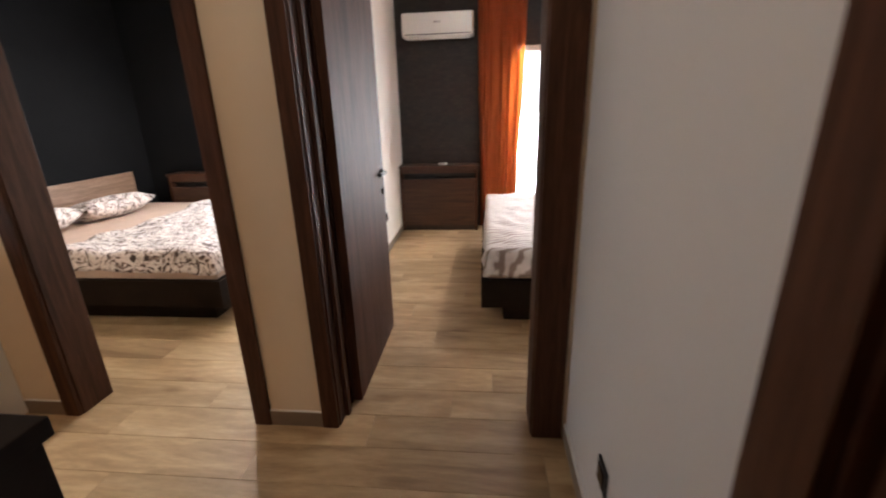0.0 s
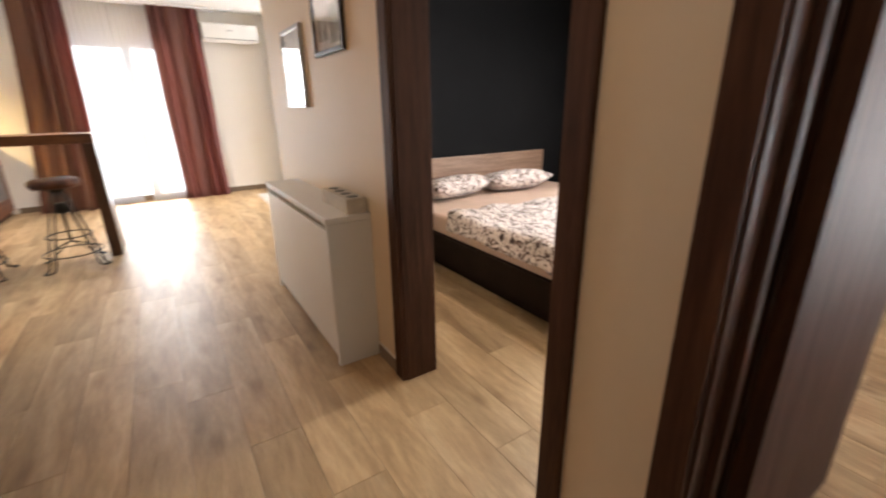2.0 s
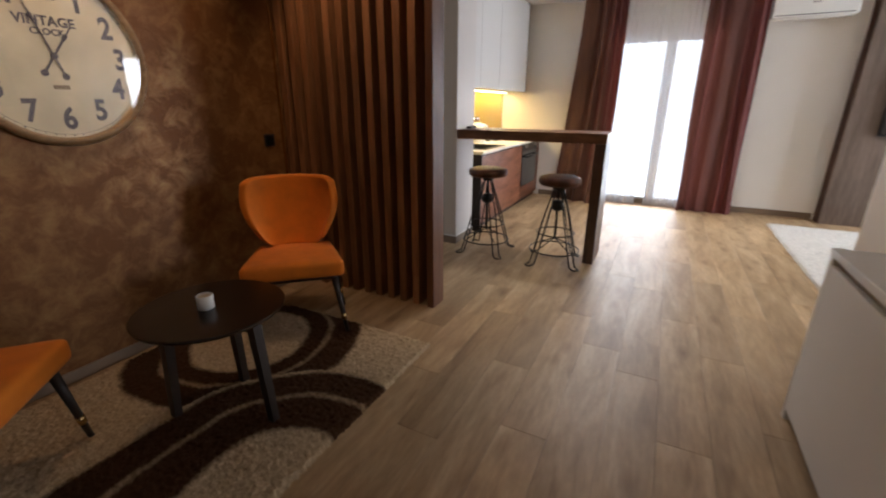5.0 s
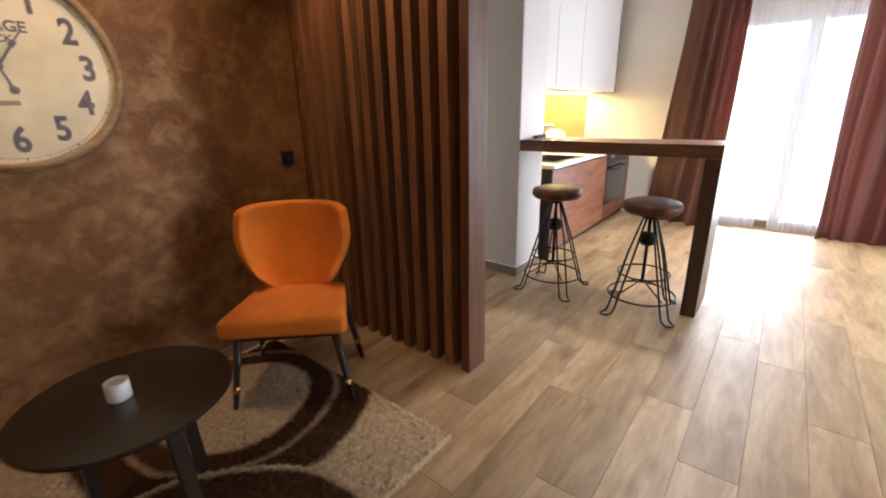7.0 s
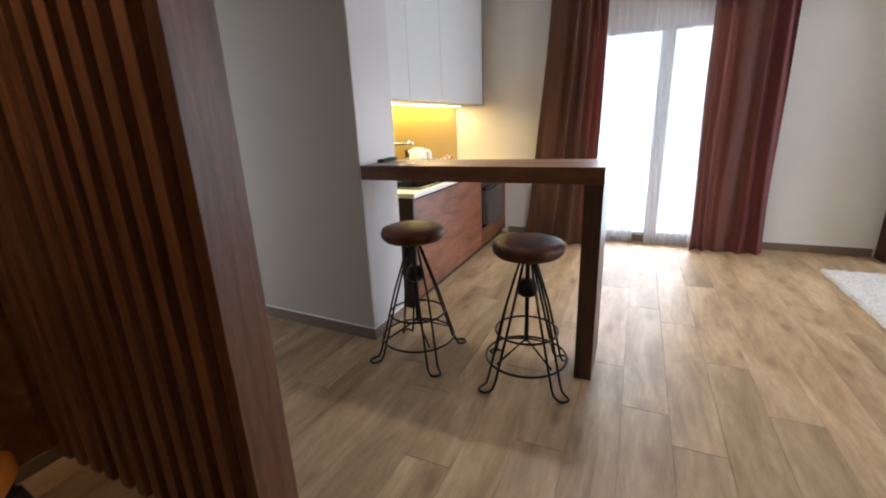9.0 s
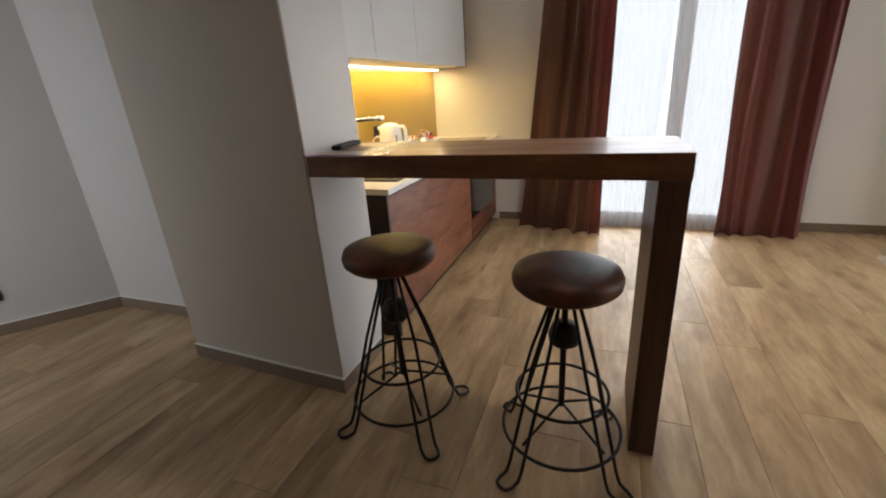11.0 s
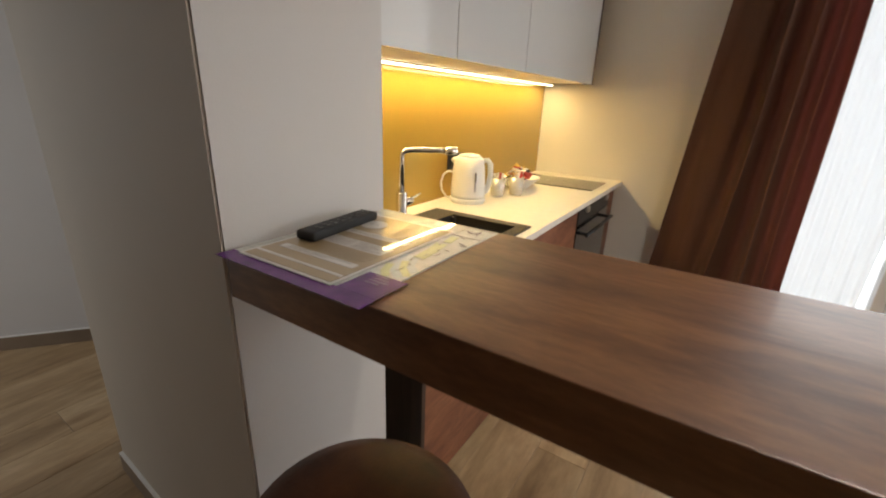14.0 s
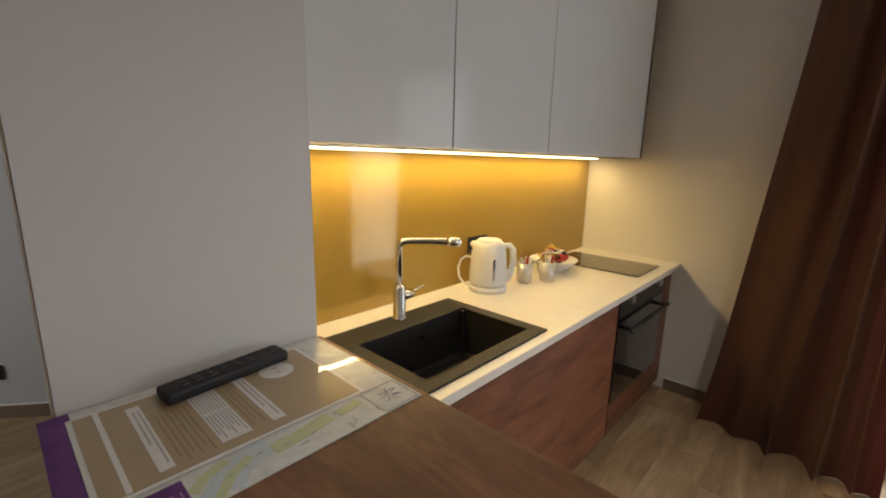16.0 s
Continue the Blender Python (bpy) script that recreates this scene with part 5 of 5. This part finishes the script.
M_P1 = plain("grey_green_print", (0.30, 0.31, 0.27), 0.5, vary=0.2, scale=12)
M_P2 = plain("ochre_print", (0.40, 0.27, 0.10), 0.5, vary=0.25, scale=25)
M_P3 = plain("pale_print", (0.55, 0.52, 0.48), 0.5, vary=0.12, scale=10)
M_P4 = plain("dark_umber_print", (0.09, 0.06, 0.045), 0.5, vary=0.3, scale=30)
picture(pose(-3.17, YN, 1.275), 0.42, 0.46, M_SILVER, "silver-framed townscape picture on the beige wall", [(0, 1, 0, 1, M_P1), (0.05, 0.95, 0.28, 0.55, M_P2), (0.2, 0.8, 0.55, 0.62, M_P4), (0.25, 0.7, 0.10, 0.28, M_P3), (0.1, 0.45, 0.32, 0.50, M_P4)])
picture(pose(-2.49, YN, 1.525), 0.42, 0.46, M_BLACKF, "black-framed pale townscape picture on the beige wall", [(0, 1, 0, 1, M_P3), (0.1, 0.5, 0.1, 0.35, M_P1), (0.55, 0.9, 0.05, 0.45, M_P1)])

cs = thing("console_cabinet", pose(-0.46, 0.45, 0), "dark stained wooden console cabinet in the hall", "cabinet")
block("body", (-0.40, -0.70, 0.0), (-0.01, -0.01, 0.97), M_DARKBED, cs)
block("top", (-0.41, -0.71, 0.97), (0.0, 0.0, 1.0), M_DARKBED, cs)

# open leaf of the second door
lf = thing("door_leaf", pose(D2A + 0.012, YN + TN + 0.012, 0), "dark walnut door leaf standing open into the bedroom", "door")
block("panel", (-0.0, 0.004, 0.006), (0.04, 0.77, DH - 0.035), M_DOOR, lf, bev=0.002)
for k, x0, x1 in ((1, 0.04, 0.052), (-1, -0.012, 0.0)):
    h = block("handle_plate", (min(x0, x1), 0.695, 1.0), (max(x0, x1), 0.735, 1.04), M_BLACKP, lf, "black handle rosette")
    hx = 0.052 if k > 0 else -0.052
    block("lever", (hx if k < 0 else 0.052, 0.60, 1.012), (hx + 0.04 if k < 0 else 0.072, 0.725, 1.030), M_BLACKP, lf, "black lever handle")
    block("keyhole_plate", (min(x0, x1), 0.70, 0.90), (max(x0, x1), 0.73, 0.93), M_BLACKP, lf)

block("back_architrave", (D2A - 0.06, YN + TN + 0.001, 0.0), (D2A + 0.009, YN + TN + 0.030, DH), M_DOOR, d2)

# ---- living room ----
tp = thing("tv_wall_panel", pose(XW, 2.45, 0), "tall taupe wood panel carrying the television", "wall panel")
block("panel", (0.002, 0.0, 0.0), (0.225, 2.0, H - 0.005), timber("taupe_wood", (0.10, 0.068, 0.05), (0.15, 0.105, 0.08), (0.20, 0.14, 0.11), 'z', 0.5, 10.0, 2.0, jitter=False), tp)
block("edge_strip", (0.03, -0.008, 0.0), (0.20, -0.001, H - 0.005), M_DOOR, tp)
tv = thing("television", pose(XW + 0.227, 3.28, 1.0), "black flat television mounted on the wood panel", "television")
block("casing", (0, -0.56, 0), (0.05, 0.56, 0.64), M_BLACKP, tv, bev=0.006)
block("screen", (0.051, -0.545, 0.02), (0.054, 0.545, 0.625), M_BLACKGLASS, tv, bev=0)


# ---- bedrooms ----
def bed(name, m, lx, ly, label, with_head):
    """A bed whose head lies at local x = 0 and whose near long side is local y = 0."""
    t = thing(name, m, label, "bed")
    block("plinth", (0.15, 0.12, 0.0), (lx - 0.15, ly - 0.12, 0.14), M_DARKBED, t)
    block("side_rail", (0.04, 0.0, 0.14), (lx, 0.04, 0.33), M_DARKBED, t)
    block("side_rail", (0.04, ly - 0.04, 0.14), (lx, ly, 0.33), M_DARKBED, t)
    block("foot_rail", (lx - 0.04, 0.041, 0.14), (lx, ly - 0.041, 0.33), M_DARKBED, t)
    block("slat_base", (0.04, 0.041, 0.24), (lx - 0.041, ly - 0.041, 0.27), M_DARKBED, t)
    if with_head:
        block("headboard", (0.0, 0.0, 0.0), (0.039, ly, 0.80), M_BEDW, t, "mid-brown grained headboard", 0.004)
    bm = bmesh.new()
    slab(bm, (0.05, 0.045, 0.271), (lx - 0.045, ly - 0.045, 0.47), 0.035, 4)
    part("mattress", bm, M_SHEETS, t, "mattress in a peach fitted sheet", True)
    return t


def duvet(m, x0, x1, y0, y1, z, drop, material, label, seed):
    """A rumpled cover over a mattress top, hanging over its edges by drop."""
    nz = Vector((seed * 3.1, seed * 1.7, 0.4))
    bm = bmesh.new()

    def place(u, v):
        x, y = x0 - drop + (x1 - x0 + 2 * drop) * u, y0 - drop + (y1 - y0 + 2 * drop) * v
        over = max(0.0, x0 - x, x - x1, y0 - y, y - y1)
        cx, cy = min(max(x, x0), x1), min(max(y, y0), y1)
        k = 0.10
        bx, by = cx + (x - cx) * k, cy + (y - cy) * k
        n = noise.noise(Vector((x * 4.2, y * 4.2, 0)) + nz) * 0.030 + noise.noise(Vector((x * 10, y * 10, 3)) + nz) * 0.012 + noise.noise(Vector((x * 1.5, y * 1.5, 7)) + nz) * 0.03
        zz = z + 0.03 + max(n, -0.022) - over * 0.95
        w = 0.03 * noise.noise(Vector((x * 7, y * 7, 5)) + nz) * min(1, over * 8)
        if over > 0:
            bx += w if (x < x0 or x > x1) else 0
            by += w if (y < y0 or y > y1) else 0
        return (bx, by, zz)
    sheet(bm, 110, 100, place)
    ob = finish("duvet", bm, material, True)
    md = ob.modifiers.new("thick", 'SOLIDIFY')
    md.thickness, md.offset = 0.02, 1.0
    ob.matrix_world = m
    return tagged(ob, label, "duvet")


def pillow(m, material, label):
    bm = bmesh.new()

    def face(s):
        def f(u, v):
            a, b = 2 * u - 1, 2 * v - 1
            puff = max(0.0, (1 - a ** 4) * (1 - b ** 4)) ** 0.6
            wob = 0.012 * noise.noise(Vector((a * 3, b * 3, s * 4)))
            return (0.22 * a * (1 - 0.10 * (1 - b * b)), 0.34 * b * (1 - 0.08 * (1 - a * a)), 0.09 + s * (0.094 + wob) * puff)
        return f
    sheet(bm, 28, 36, face(1))
    sheet(bm, 28, 36, face(-1))
    bmesh.ops.remove_doubles(bm, verts=bm.verts, dist=0.0005)
    ob = finish("pillow", bm, material, True)
    ob.matrix_world = m
    return tagged(ob, label, "pillow", "pillows on the bed")


M_SHEETS = plain("peach_bed_linen", (0.56, 0.40, 0.31), 0.85, vary=0.04, scale=8, bumps=0.2, bump_scale=400)
M_ZEBRA = print_mat("brown_animal_print", (0.74, 0.66, 0.62), (0.36, 0.25, 0.21), (0.06, 0.035, 0.03), 10.0, 1.9, 20)
M_ZEBRA2 = stripes_mat("white_zebra_print", (0.66, 0.61, 0.58), (0.27, 0.21, 0.18), 8.5, 5.0, 0.16, 0.42, (0, 0, 70))
bed("bed", pose(-3.775, 2.46, 0), 2.15, 1.92, "dark brown double bed with a walnut headboard, made up", True)
duvet(pose(-3.775, 2.46, 0), 0.95, 2.10, 0.05, 1.87, 0.47, 0.13, M_ZEBRA, "brown and cream animal-print duvet spread over the bed", 1)
pillow(pose(-3.46, 2.96, 0.478, 0, -14, 8), M_ZEBRA, "animal-print pillow lying at the headboard")
pillow(pose(-3.42, 3.66, 0.478, 0, -14, -10), M_ZEBRA, "animal-print pillow lying at the headboard")
bed("bed", pose(2.06, 4.45, 0, 0, 0, 180), 1.98, 1.92, "dark brown bed with low side rails, made up", False)
duvet(pose(2.06, 4.45, 0, 0, 0, 180), 0.5, 1.93, 0.05, 1.87, 0.47, 0.16, M_ZEBRA2, "white zebra-print duvet hanging over the bed edge", 2)


def dresser(m, label):
    """A slotted cover, local x across, back at y = 0, facing -y."""
    t = thing("radiator_cover", m, label, "radiator cover", "brown radiator covers")
    block("top", (-0.45, -0.235, 0.725), (0.45, -0.001, 0.752), M_DOORX, t)
    block("side_panel", (-0.44, -0.225, 0.0), (-0.41, -0.001, 0.724), M_DOOR, t)
    block("side_panel", (0.41, -0.225, 0.0), (0.44, -0.001, 0.724), M_DOOR, t)
    block("front_panel", (-0.409, -0.22, 0.06), (0.409, -0.20, 0.605), M_DOORX, t)
    block("top_rail", (-0.409, -0.22, 0.665), (0.409, -0.20, 0.724), M_DOORX, t)
    block("plinth", (-0.409, -0.20, 0.0), (0.409, -0.185, 0.06), M_PANEL, t)
    # black sheet stands for the dark inside, visible through the slot
    block("inside", (-0.409, -0.15, 0.06), (0.409, -0.14, 0.724), M_BLACKP, t)
    return t


dresser(pose(-0.425, 5.06, 0), "dark walnut radiator cover with a ventilation slot under the wallpaper")
dresser(pose(-2.98, 4.70, 0), "dark walnut radiator cover standing beside the double bed")
rm = thing("thermostat", pose(-0.38, 4.93, 0.752), "small white plastic device lying on the radiator cover", "device")
block("body", (-0.05, -0.03, 0), (0.05, 0.03, 0.022), M_PLASTIC, rm, bev=0.006)


# ---- floor planks ----
floor_ob = bpy.data.objects["floor"]
PW, PL, GAP = 0.199, 1.198, 0.0014


def plank_mesh(length):
    bm = bmesh.new()
    slab(bm, (0, 0, -0.006), (length, PW, 0), 0.0009, 1)
    me = bpy.data.meshes.new("plank")
    bm.to_mesh(me)
    bm.free()
    me.materials.append(M_OAK)
    return me


PLANKS = {}
rng = random.Random(5)
ROOMS = [(-7.9, -1.75, 0.4, 1.75), (-5.6, -3.8, -3.75, -1.75), (-7.9, 1.58, -3.9, 3.9), (-3.8, 1.58, -0.95, 2.9), (-0.9, 1.58, 1.0, 5.1)]
extra = bmesh.new()
count = 0
row = 0
y = -5.35
while y < 5.4:
    x = -8.25 + [0.0, 0.45, 0.85, 0.2, 0.65, 1.0][row % 6] - 1.2
    while x < 2.2:
        x0, x1 = max(x, -8.28), min(x + PL, 2.28)
        if x1 - x0 > 0.05:
            near = any(x1 > a and x0 < c and y + PW > b and y < d for a, b, c, d in ROOMS)
            if near and count < 300:
                key = round(x1 - x0, 2)
                if key not in PLANKS:
                    PLANKS[key] = plank_mesh(x1 - x0)
                ob = new("plank", PLANKS[key])
                ob.location = (x0, y, 0)
                ob.parent = floor_ob
                count += 1
            else:
                slab(extra, (x0, y, -0.006), (x1, y + PW, 0))
        x += PL + GAP
    y += PW + GAP
    row += 1
part("planks_beyond", extra, M_OAK, floor_ob)["kind"] = "stuff"
